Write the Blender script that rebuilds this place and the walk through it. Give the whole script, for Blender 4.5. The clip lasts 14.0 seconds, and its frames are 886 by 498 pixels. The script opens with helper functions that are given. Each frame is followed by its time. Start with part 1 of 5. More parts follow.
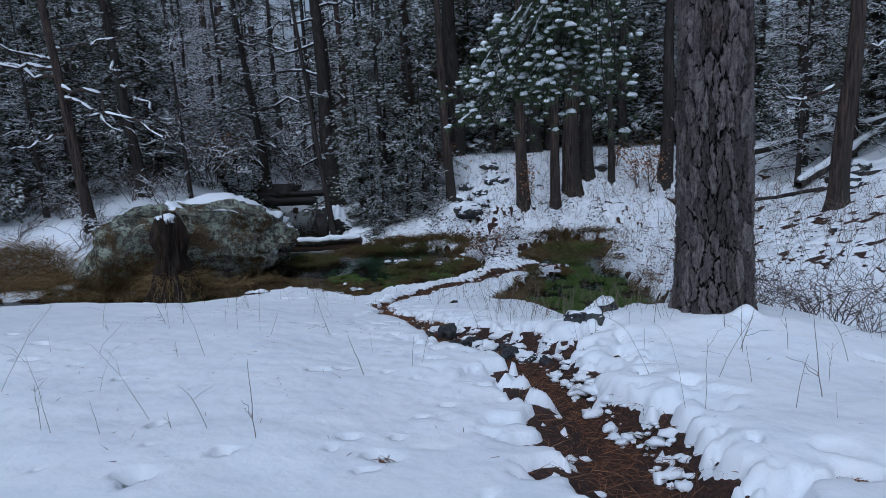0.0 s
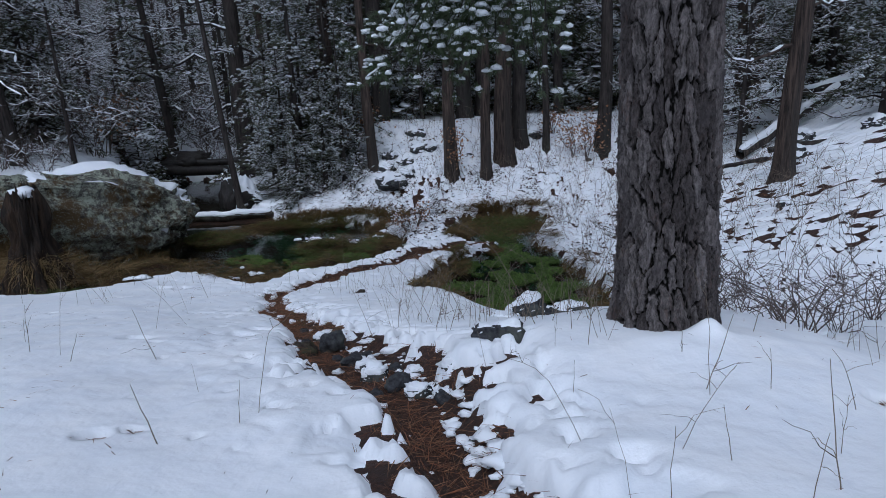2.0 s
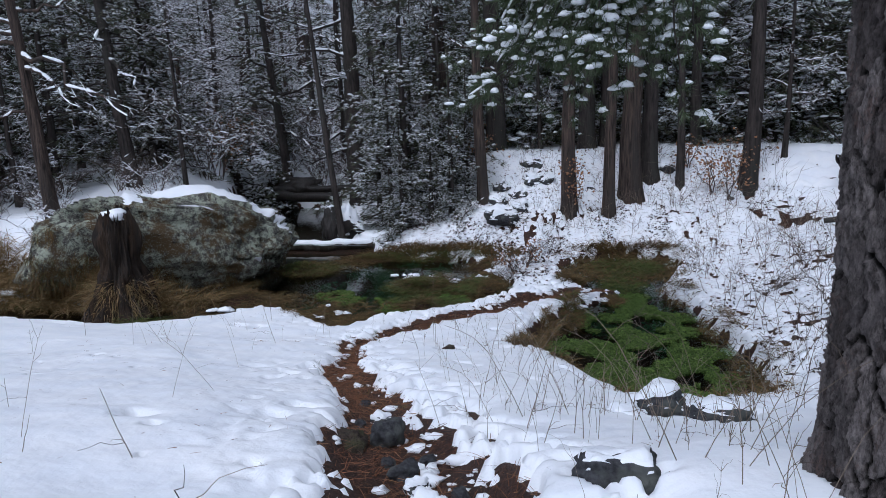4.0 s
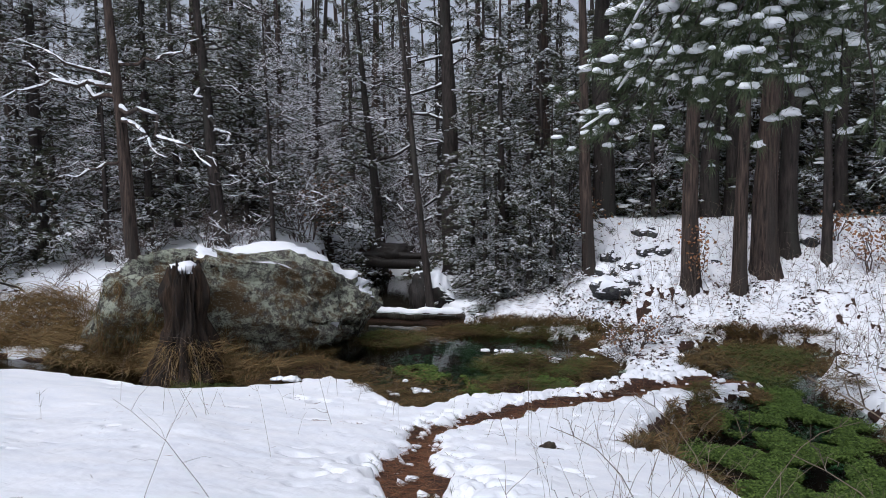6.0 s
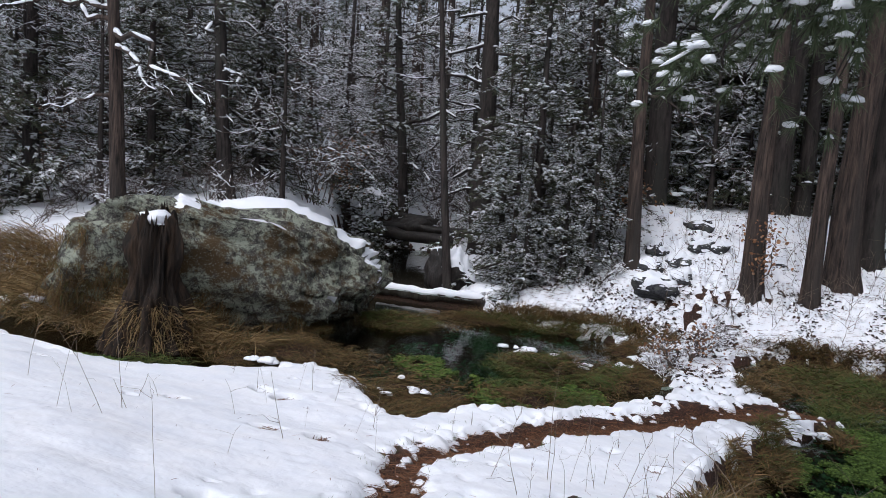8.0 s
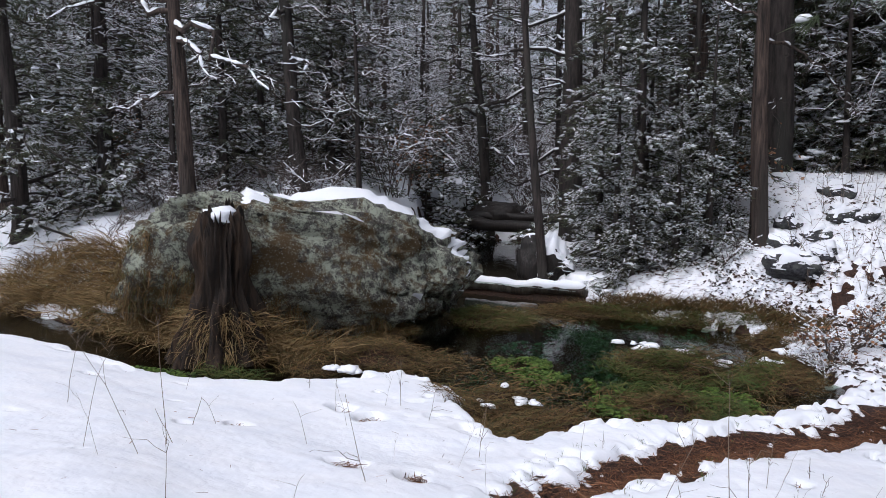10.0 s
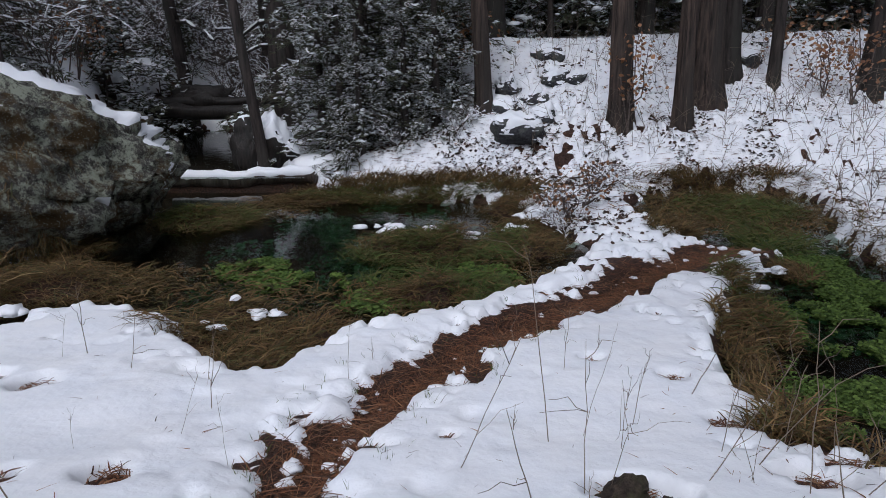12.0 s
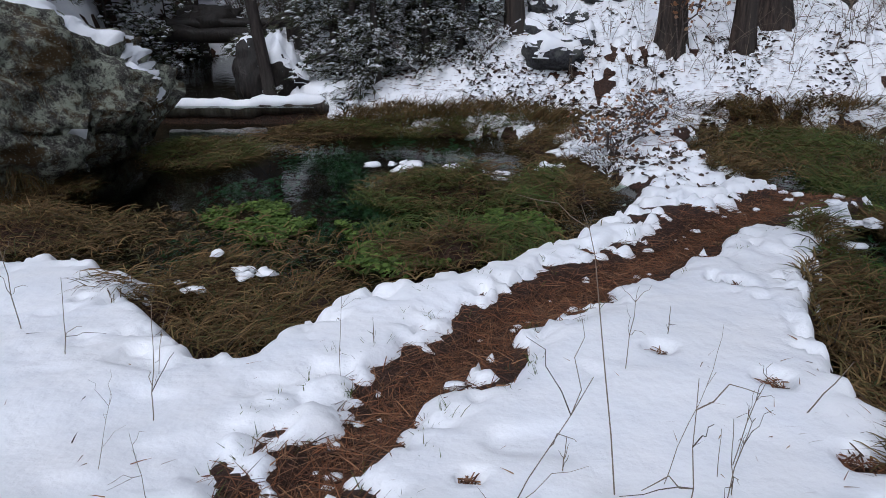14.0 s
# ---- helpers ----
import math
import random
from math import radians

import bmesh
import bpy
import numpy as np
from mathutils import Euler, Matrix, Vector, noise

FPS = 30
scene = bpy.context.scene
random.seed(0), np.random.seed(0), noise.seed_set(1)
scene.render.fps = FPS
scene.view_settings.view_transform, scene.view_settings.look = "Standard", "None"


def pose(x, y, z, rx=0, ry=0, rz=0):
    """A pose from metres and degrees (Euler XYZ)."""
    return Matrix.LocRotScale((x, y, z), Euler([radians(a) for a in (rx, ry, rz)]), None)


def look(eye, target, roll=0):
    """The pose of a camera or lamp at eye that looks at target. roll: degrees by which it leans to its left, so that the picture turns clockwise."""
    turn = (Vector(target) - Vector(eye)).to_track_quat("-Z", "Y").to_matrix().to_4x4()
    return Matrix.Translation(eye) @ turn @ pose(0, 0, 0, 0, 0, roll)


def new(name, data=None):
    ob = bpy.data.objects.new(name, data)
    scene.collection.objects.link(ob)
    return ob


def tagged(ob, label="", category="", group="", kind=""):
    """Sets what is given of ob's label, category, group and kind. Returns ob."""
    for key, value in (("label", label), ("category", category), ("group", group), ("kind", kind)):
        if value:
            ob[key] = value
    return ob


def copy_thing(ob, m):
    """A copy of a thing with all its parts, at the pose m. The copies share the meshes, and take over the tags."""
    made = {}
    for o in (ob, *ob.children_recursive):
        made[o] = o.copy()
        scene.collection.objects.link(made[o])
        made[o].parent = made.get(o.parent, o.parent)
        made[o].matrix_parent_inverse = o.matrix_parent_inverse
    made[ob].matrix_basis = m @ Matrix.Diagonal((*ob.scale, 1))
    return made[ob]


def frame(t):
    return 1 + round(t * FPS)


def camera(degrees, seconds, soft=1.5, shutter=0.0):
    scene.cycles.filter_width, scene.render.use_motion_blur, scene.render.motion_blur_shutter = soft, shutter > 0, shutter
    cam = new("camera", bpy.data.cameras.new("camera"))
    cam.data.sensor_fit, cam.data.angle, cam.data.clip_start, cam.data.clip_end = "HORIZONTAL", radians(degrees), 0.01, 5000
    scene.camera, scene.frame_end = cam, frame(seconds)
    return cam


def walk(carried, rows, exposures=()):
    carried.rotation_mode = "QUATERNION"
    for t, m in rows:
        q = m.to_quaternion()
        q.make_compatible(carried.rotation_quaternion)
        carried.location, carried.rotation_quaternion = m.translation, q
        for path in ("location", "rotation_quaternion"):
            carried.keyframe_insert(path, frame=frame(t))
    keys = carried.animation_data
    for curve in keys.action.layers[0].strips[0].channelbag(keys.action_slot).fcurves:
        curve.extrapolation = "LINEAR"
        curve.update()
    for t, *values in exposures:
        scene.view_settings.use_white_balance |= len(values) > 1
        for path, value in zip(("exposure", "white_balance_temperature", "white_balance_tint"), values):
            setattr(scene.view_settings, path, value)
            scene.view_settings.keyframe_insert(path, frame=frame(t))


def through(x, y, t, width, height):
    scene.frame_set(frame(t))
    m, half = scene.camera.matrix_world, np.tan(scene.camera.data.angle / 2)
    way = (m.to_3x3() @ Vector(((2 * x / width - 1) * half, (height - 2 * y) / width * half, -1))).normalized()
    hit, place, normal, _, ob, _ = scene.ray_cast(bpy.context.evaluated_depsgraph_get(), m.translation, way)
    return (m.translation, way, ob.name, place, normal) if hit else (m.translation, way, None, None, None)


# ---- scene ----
cam = camera(67.6, 14.0, soft=0.6)
PATH = [
    (0, (0.234, -0.635, 2.45), (0.066, 1.322, 2.074), -2.9),
    (0.5, (0.311, -0.188, 2.385), (0.345, 1.778, 2.019), -4.1),
    (1, (0.469, 0.222, 2.318), (0.513, 2.169, 1.864), -2.6),
    (1.5, (0.586, 0.638, 2.286), (0.571, 2.573, 1.781), -1.4),
    (2, (0.644, 1.07, 2.281), (0.65, 3.012, 1.804), -2.2),
    (2.5, (0.762, 1.516, 2.256), (0.688, 3.484, 1.911), 0.1),
    (3, (0.788, 1.932, 2.213), (0.715, 3.901, 1.866), -1.6),
    (3.5, (0.782, 2.325, 2.203), (0.578, 4.284, 1.857), -1.5),
    (4, (0.77, 2.707, 2.128), (0.426, 4.641, 1.753), -1.6),
    (4.2, (0.767, 2.897, 2.074), (0.288, 4.797, 1.677), -2.1),
    (6.3, (0.365, 4.569, 1.683), (-0.297, 6.452, 1.556), 0.5),
    (6.5, (0.313, 4.783, 1.698), (-0.325, 6.67, 1.516), 2.2),
    (7, (0.218, 5.251, 1.51), (-0.399, 7.146, 1.349), 2.9),
    (7.5, (0.11, 5.66, 1.483), (-0.583, 7.528, 1.302), 2.8),
    (8, (0.027, 6.067, 1.493), (-0.686, 7.924, 1.287), 4.3),
    (8.5, (-0.075, 6.35, 1.395), (-0.915, 8.153, 1.179), 1.1),
    (8.7, (-0.207, 6.47, 1.313), (-1.157, 8.217, 1.1), 0.5),
    (10.8, (-0.845, 7.594, 1.169), (-1.721, 9.374, 0.914), 0.5),
    (11, (-0.938, 7.704, 1.101), (-1.634, 9.557, 0.816), 0.5),
    (11.5, (-1.114, 8.025, 1.013), (-1.51, 9.913, 0.488), -1.6),
    (12, (-1.12, 8.362, 0.903), (-1.255, 10.279, 0.35), -1.1),
    (12.5, (-1.143, 8.61, 0.856), (-1.12, 10.498, 0.198), -2.0),
    (13, (-1.198, 8.911, 0.838), (-1.075, 10.793, 0.17), -3.1),
    (13.5, (-1.083, 9.102, 0.782), (-1.018, 10.987, 0.12), -3.6),
    (14, (-1.183, 9.312, 0.737), (-1.387, 11.156, -0.009), -1.3),
]

walk(cam, [(t, look(eye, target, roll)) for t, eye, target, roll in PATH],
     exposures=((0.0, -1.5, 5020, 9), (0.5, -1.33, 5160, 10), (1.0, -1.45, 5180, 10), (1.5, -1.53, 5200, 11), (2.0, -1.44, 5250, 11), (2.5, -1.17, 5300, 12), (3.0, -0.98, 5340, 13), (4.2, -0.98, 5480, 13), (6.5, -0.65, 5940, 14), (7.5, -0.7, 5940, 14), (11.0, -0.6, 5930, 16), (11.6, -0.94, 5870, 15), (12.1, -1.13, 5800, 14), (12.5, -1.12, 5750, 13), (13.5, -1.1, 5730, 13), (14.0, -1.0, 5720, 13)))

# ---- light: an overcast winter sky ----
world = bpy.data.worlds.new("sky")
scene.world = world
world.use_nodes = True
wn = world.node_tree.nodes
sky = wn.new("ShaderNodeTexSky")
sky.sky_type, sky.sun_disc = "NISHITA", False
sky.sun_elevation, sky.sun_rotation, sky.dust_density = radians(58), radians(197), 5.0
wn["Background"].inputs["Strength"].default_value = 0.15
cloud = wn.new("ShaderNodeHueSaturation")
cloud.inputs["Saturation"].default_value, cloud.inputs["Value"].default_value = 0.3, 1.6
world.node_tree.links.new(sky.outputs["Color"], cloud.inputs["Color"])
world.node_tree.links.new(cloud.outputs["Color"], wn["Background"].inputs["Color"])
sun = new("sun", bpy.data.lights.new("sun", "SUN"))
sun.data.energy, sun.data.angle, sun.data.color = 0.9, radians(60), (1.0, 0.97, 0.93)
sun.matrix_world = look((0, 0, 0), (0.16, 0.5, -0.85))

# ---- materials ----


def ramp_mix(nt, fac, a, b, lo=0.4, hi=0.6):
    """A colour that goes from a to b as fac goes from lo to hi."""
    m = nt.nodes.new("ShaderNodeMapRange")
    m.inputs[1].default_value, m.inputs[2].default_value = lo, hi
    nt.links.new(fac, m.inputs[0])
    x = nt.nodes.new("ShaderNodeMix")
    x.data_type = "RGBA"
    nt.links.new(m.outputs[0], x.inputs[0])
    for sock, v in ((x.inputs[6], a), (x.inputs[7], b)):
        if isinstance(v, tuple):
            sock.default_value = (*v, 1)
        else:
            nt.links.new(v, sock)
    return x.outputs[2]


def noise_node(nt, scale, detail=6.0, stretch=(1, 1, 1), rough=0.6):
    tc, mp, n = (nt.nodes.new("ShaderNode" + k) for k in ("TexCoord", "Mapping", "TexNoise"))
    mp.inputs["Scale"].default_value = stretch
    n.inputs["Scale"].default_value, n.inputs["Detail"].default_value, n.inputs["Roughness"].default_value = scale, detail, rough
    nt.links.new(tc.outputs["Object"], mp.inputs["Vector"])
    nt.links.new(mp.outputs["Vector"], n.inputs["Vector"])
    return n.outputs["Fac"]


def base_material(name, rough=0.8, spec=0.3):
    m = bpy.data.materials.new(name)
    m.use_nodes = True
    b = m.node_tree.nodes["Principled BSDF"]
    b.inputs["Roughness"].default_value = rough
    b.inputs["Specular IOR Level"].default_value = spec
    return m, m.node_tree, b


def bump(nt, b, height, strength, distance):
    k = nt.nodes.new("ShaderNodeBump")
    k.inputs["Strength"].default_value, k.inputs["Distance"].default_value = strength, distance
    nt.links.new(height, k.inputs["Height"])
    nt.links.new(k.outputs["Normal"], b.inputs["Normal"])


def surface(name, a, b, c=None, scale=3.0, fine=40.0, rough=0.85, stretch=(1, 1, 1), relief=0.5, depth=0.02, spec=0.3):
    """A rough natural surface: colours a and b in grains, c in larger stains."""
    m, nt, p = base_material(name, rough, spec)
    n1, n2 = noise_node(nt, fine, 6, stretch), noise_node(nt, scale, 5, stretch)
    col = ramp_mix(nt, n1, a, b, 0.35, 0.65)
    if c:
        col = ramp_mix(nt, n2, col, c, 0.48, 0.66)
    nt.links.new(col, p.inputs["Base Color"])
    bump(nt, p, n1, relief, depth)
    return m


def random_colours(name, cols, rough=0.7, gloss=0.3, through=0.0):
    """Colours chosen per piece of a mesh, for leaves and blades."""
    m, nt, p = base_material(name, rough, gloss)
    g = nt.nodes.new("ShaderNodeNewGeometry")
    r = nt.nodes.new("ShaderNodeValToRGB")
    e = r.color_ramp.elements
    while len(e) < len(cols):
        e.new(0.5)
    for i, c in enumerate(cols):
        e[i].position, e[i].color = i / (len(cols) - 1), (*c, 1)
    nt.links.new(g.outputs["Random Per Island"], r.inputs["Fac"])
    nt.links.new(r.outputs["Color"], p.inputs["Base Color"])
    if through:
        t, mix = nt.nodes.new("ShaderNodeBsdfTranslucent"), nt.nodes.new("ShaderNodeMixShader")
        mix.inputs[0].default_value = through
        nt.links.new(r.outputs["Color"], t.inputs["Color"])
        nt.links.new(p.outputs[0], mix.inputs[1])
        nt.links.new(t.outputs[0], mix.inputs[2])
        nt.links.new(mix.outputs[0], nt.nodes["Material Output"].inputs["Surface"])
    return m


def snow_material():
    m, nt, p = base_material("snow", 0.6, 0.25)
    big = noise_node(nt, 2.5, 4)
    nt.links.new(ramp_mix(nt, big, (0.80, 0.83, 0.87), (0.88, 0.89, 0.90), 0.3, 0.7), p.inputs["Base Color"])
    bump(nt, p, noise_node(nt, 18, 5, rough=0.55), 0.35, 0.02)
    return m


def water_material():
    m, nt, p = base_material("water", 0.04, 0.5)
    nt.nodes.remove(p)
    fr, gl, tr, mix = (nt.nodes.new("ShaderNode" + k) for k in ("Fresnel", "BsdfGlossy", "BsdfTransparent", "MixShader"))
    fr.inputs["IOR"].default_value = 1.33
    gl.inputs["Roughness"].default_value = 0.05
    tr.inputs["Color"].default_value = (0.58, 0.68, 0.60, 1)
    k = nt.nodes.new("ShaderNodeBump")
    k.inputs["Strength"].default_value, k.inputs["Distance"].default_value = 0.25, 0.02
    nt.links.new(noise_node(nt, 5, 4), k.inputs["Height"])
    nt.links.new(k.outputs["Normal"], gl.inputs["Normal"])
    nt.links.new(k.outputs["Normal"], fr.inputs["Normal"])
    nt.links.new(fr.outputs[0], mix.inputs[0])
    nt.links.new(tr.outputs[0], mix.inputs[1])
    nt.links.new(gl.outputs[0], mix.inputs[2])
    nt.links.new(mix.outputs[0], nt.nodes["Material Output"].inputs["Surface"])
    return m


def pine_bark():
    m, nt, p = base_material("pine_bark", 0.9, 0.2)
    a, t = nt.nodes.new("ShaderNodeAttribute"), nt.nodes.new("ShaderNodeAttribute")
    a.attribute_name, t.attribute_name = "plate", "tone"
    grain, stain, flake = noise_node(nt, 34, 12, (1, 1, 0.3), 0.8), noise_node(nt, 3.2, 4), noise_node(nt, 24, 10, (1, 1, 0.4), 0.8)
    dim = ramp_mix(nt, grain, (0.020, 0.016, 0.015), (0.17, 0.145, 0.138), 0.38, 0.66)
    pale = ramp_mix(nt, grain, (0.050, 0.042, 0.040), (0.36, 0.32, 0.305), 0.38, 0.64)
    col = ramp_mix(nt, t.outputs["Fac"], dim, pale, 0.15, 0.85)
    warm = ramp_mix(nt, flake, col, (0.20, 0.135, 0.115), 0.50, 0.66)
    col = ramp_mix(nt, stain, warm, col, 0.40, 0.52)
    col = ramp_mix(nt, stain, col, (0.105, 0.092, 0.094), 0.58, 0.78)
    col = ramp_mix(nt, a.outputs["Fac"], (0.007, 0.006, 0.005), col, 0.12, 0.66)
    nt.links.new(col, p.inputs["Base Color"])
    bump(nt, p, flake, 1.0, 0.04)
    return m


def lichen_rock():
    m, nt, p = base_material("lichen_rock", 0.9, 0.2)
    g, l, s, d = noise_node(nt, 26, 10, rough=0.8), noise_node(nt, 6, 12, rough=0.85), noise_node(nt, 1.8, 9, rough=0.75), noise_node(nt, 50, 6)
    col = ramp_mix(nt, g, (0.022, 0.021, 0.019), (0.17, 0.16, 0.14), 0.40, 0.60)
    col = ramp_mix(nt, l, col, (0.42, 0.45, 0.35), 0.485, 0.53)
    col = ramp_mix(nt, s, col, (0.10, 0.066, 0.032), 0.49, 0.57)
    col = ramp_mix(nt, d, col, (0.42, 0.45, 0.38), 0.60, 0.64)
    crack = noise_node(nt, 2.2, 8, (1, 1, 2.2), 0.75)
    col = ramp_mix(nt, crack, (0.018, 0.016, 0.014), col, 0.36, 0.40)
    nt.links.new(col, p.inputs["Base Color"])
    bump(nt, p, l, 1.0, 0.07)
    return m


SNOW, WATER, PINE_BARK, LICHEN = snow_material(), water_material(), pine_bark(), lichen_rock()
SOIL = surface("needle_soil", (0.014, 0.008, 0.006), (0.078, 0.036, 0.022), (0.034, 0.021, 0.016), 2.2, 34, stretch=(1, 1, 1), relief=0.9, depth=0.03)
DARK_ROCK = surface("dark_rock", (0.018, 0.018, 0.020), (0.060, 0.061, 0.066), (0.095, 0.10, 0.088), 5, 30, relief=0.6)
CEDAR_BARK = surface("cedar_bark", (0.010, 0.008, 0.007), (0.105, 0.074, 0.058), (0.042, 0.036, 0.031), 2.0, 24, stretch=(1, 1, 0.07), relief=1.0, depth=0.05)
DARK_BARK = surface("dark_bark", (0.013, 0.011, 0.010), (0.058, 0.046, 0.040), (0.036, 0.035, 0.029), 2.5, 16, stretch=(1, 1, 0.15), relief=0.9, depth=0.03)
TWIG = surface("twig", (0.045, 0.035, 0.030), (0.14, 0.11, 0.095), None, 3, 30, relief=0.3)
WET_WOOD = surface("wet_wood", (0.012, 0.009, 0.007), (0.06, 0.042, 0.030), (0.10, 0.085, 0.07), 4, 22, stretch=(1, 1, 0.1), relief=0.8, depth=0.03, rough=0.6)
BLACK_WOOD = surface("black_wet_wood", (0.008, 0.007, 0.006), (0.026, 0.020, 0.016), (0.016, 0.015, 0.012), 4, 22, stretch=(1, 1, 0.2), relief=0.8, depth=0.03, rough=0.55)
STUMP_WOOD = surface("stump_wood", (0.006, 0.005, 0.004), (0.050, 0.030, 0.017), (0.012, 0.009, 0.007), 3, 20, stretch=(1, 1, 0.12), relief=0.9, depth=0.04)
NEEDLES = random_colours("conifer_needles", [(0.066, 0.084, 0.050), (0.112, 0.132, 0.082), (0.145, 0.162, 0.105), (0.110, 0.090, 0.062), (0.092, 0.110, 0.074), (0.135, 0.105, 0.080)], through=0.45)
PINE_NEEDLES = random_colours("pine_needles", [(0.070, 0.098, 0.050), (0.120, 0.152, 0.085), (0.090, 0.125, 0.066), (0.155, 0.172, 0.105)], through=0.5)
SEDGE = random_colours("sedge", [(0.080, 0.044, 0.017), (0.19, 0.115, 0.043), (0.030, 0.020, 0.011), (0.25, 0.16, 0.065), (0.075, 0.078, 0.022), (0.12, 0.060, 0.024), (0.05, 0.062, 0.018)], through=0.15)
GREEN_SEDGE = random_colours("green_sedge", [(0.045, 0.075, 0.016), (0.085, 0.125, 0.026), (0.125, 0.115, 0.035), (0.034, 0.058, 0.014)], through=0.25)
CRESS = random_colours("watercress", [(0.038, 0.070, 0.014), (0.090, 0.148, 0.028), (0.160, 0.238, 0.049), (0.054, 0.092, 0.020)], through=0.3)
SUNK = random_colours("sunken_weed", [(0.025, 0.075, 0.034), (0.045, 0.115, 0.05), (0.035, 0.08, 0.025)])
LITTER = random_colours("fallen_needles", [(0.085, 0.034, 0.018), (0.22, 0.092, 0.040), (0.032, 0.016, 0.010), (0.32, 0.17, 0.085)])
DARK_LITTER = random_colours("dark_litter", [(0.020, 0.013, 0.010), (0.060, 0.034, 0.022), (0.012, 0.009, 0.008), (0.10, 0.06, 0.038)])
OAK_LEAF = random_colours("dry_oak_leaf", [(0.26, 0.12, 0.055), (0.36, 0.19, 0.095), (0.17, 0.08, 0.045), (0.42, 0.27, 0.17)], through=0.25)
STRAW = random_colours("straw", [(0.16, 0.095, 0.038), (0.30, 0.20, 0.085), (0.10, 0.06, 0.025), (0.38, 0.27, 0.13), (0.09, 0.085, 0.03)], through=0.2)
MOSSY = surface("mossy_stone", (0.018, 0.013, 0.010), (0.075, 0.055, 0.04), (0.05, 0.05, 0.022), 8, 40, relief=0.9, depth=0.03)
STEM = random_colours("dry_stem", [(0.10, 0.075, 0.055), (0.19, 0.15, 0.11), (0.06, 0.045, 0.036)])

# ---- building tools ----


class Geo:
    """Vertices and faces gathered for one mesh."""

    def __init__(self):
        self.v, self.f = [], []

    def tube(self, pts, radii, sides=6, wobble=0.0):
        pts = [Vector(p) for p in pts]
        first = len(self.v)
        side = None
        for i, p in enumerate(pts):
            d = (pts[min(i + 1, len(pts) - 1)] - pts[max(i - 1, 0)]).normalized()
            if side is None:
                side = d.orthogonal().normalized()
            side = (side - d * side.dot(d)).normalized()
            other = d.cross(side)
            for k in range(sides):
                a = 2 * math.pi * k / sides
                r = radii[i] * (1 + wobble * random.uniform(-1, 1))
                self.v.append(p + r * (math.cos(a) * side + math.sin(a) * other))
        for i in range(len(pts) - 1):
            for k in range(sides):
                a, b = first + i * sides + k, first + i * sides + (k + 1) % sides
                self.f.append((a, b, b + sides, a + sides))
        n = len(self.v)
        self.v.append(pts[-1] + (pts[-1] - pts[-2]).normalized() * radii[-1] * 0.5)
        for k in range(sides):
            self.f.append((n - sides + k, n - sides + (k + 1) % sides, n))

    def blade(self, p, d, length, width, droop=0.0, parts=1):
        """A flat tapering strip that may bend down."""
        p, d = Vector(p), Vector(d).normalized()
        w = d.cross(Vector((random.uniform(-1, 1), random.uniform(-1, 1), 1.2))).normalized() * width / 2
        n = len(self.v)
        self.v += [p - w, p + w]
        for i in range(1, parts):
            p = p + d * length / parts
            d = (d - Vector((0, 0, droop / parts))).normalized()
            self.v += [p - w * (1 - 0.5 * i / parts), p + w * (1 - 0.5 * i / parts)]
            self.f.append((n + 2 * i - 2, n + 2 * i - 1, n + 2 * i + 1, n + 2 * i))
        self.v.append(p + d * length / parts)
        self.f.append((n + 2 * parts - 2, n + 2 * parts - 1, n + 2 * parts))

    def blob(self, p, rx, ry, rz, rough=0.25, flat=0.35):
        """A small rounded lump with a flattened underside."""
        p, n = Vector(p), len(self.v)
        s = random.uniform(0, 50)
        for q in BALL_V:
            k = 1 + rough * noise.noise(q * 1.6 + Vector((s, s, s)))
            self.v.append(p + Vector((q.x * rx * k, q.y * ry * k, (q.z if q.z > 0 else q.z * flat) * rz * k)))
        self.f += [tuple(n + i for i in f) for f in BALL_F]

    def leaf(self, p, r, tilt=0.3, sides=5):
        n = len(self.v)
        p = Vector(p)
        up = Vector((random.uniform(-tilt, tilt), random.uniform(-tilt, tilt), 1)).normalized()
        a = up.orthogonal().normalized()
        b = up.cross(a)
        s = random.uniform(0, 6.28)
        for k in range(sides):
            t = s + 2 * math.pi * k / sides
            q = r * random.uniform(0.7, 1.15)
            self.v.append(p + a * q * math.cos(t) + b * q * math.sin(t))
        self.f.append(tuple(range(n, n + sides)))

    def mesh(self, name, material, smooth=True):
        me = bpy.data.meshes.new(name)
        me.from_pydata(self.v, [], self.f)
        me.materials.append(material)
        if smooth:
            me.shade_smooth()
        return me


def ball(level):
    bm = bmesh.new()
    bmesh.ops.create_icosphere(bm, subdivisions=level, radius=1)
    out = [v.co.copy() for v in bm.verts], [tuple(v.index for v in f.verts) for f in bm.faces]
    bm.free()
    return out


BALL_V, BALL_F = ball(2)


def part(name, geo, material, parent=None, label="", smooth=True):
    me = geo if isinstance(geo, bpy.types.Mesh) else geo.mesh(name, material, smooth)
    ob = new(name, me)
    ob.parent = parent
    return tagged(ob, label)


def empty(name, at, label, category, group=""):
    e = new(name)
    e.location = at
    e.empty_display_size = 0.2
    return tagged(e, label, category, group)


def hashed(ix, iy, seed):
    h = (ix.astype(np.int64) * 374761393 + iy.astype(np.int64) * 668265263 + seed * 974634577) & 0x7FFFFFFF
    h = ((h ^ (h >> 13)) * 1274126177) & 0x7FFFFFFF
    return ((h ^ (h >> 16)) & 0xFFFF) / 65535.0


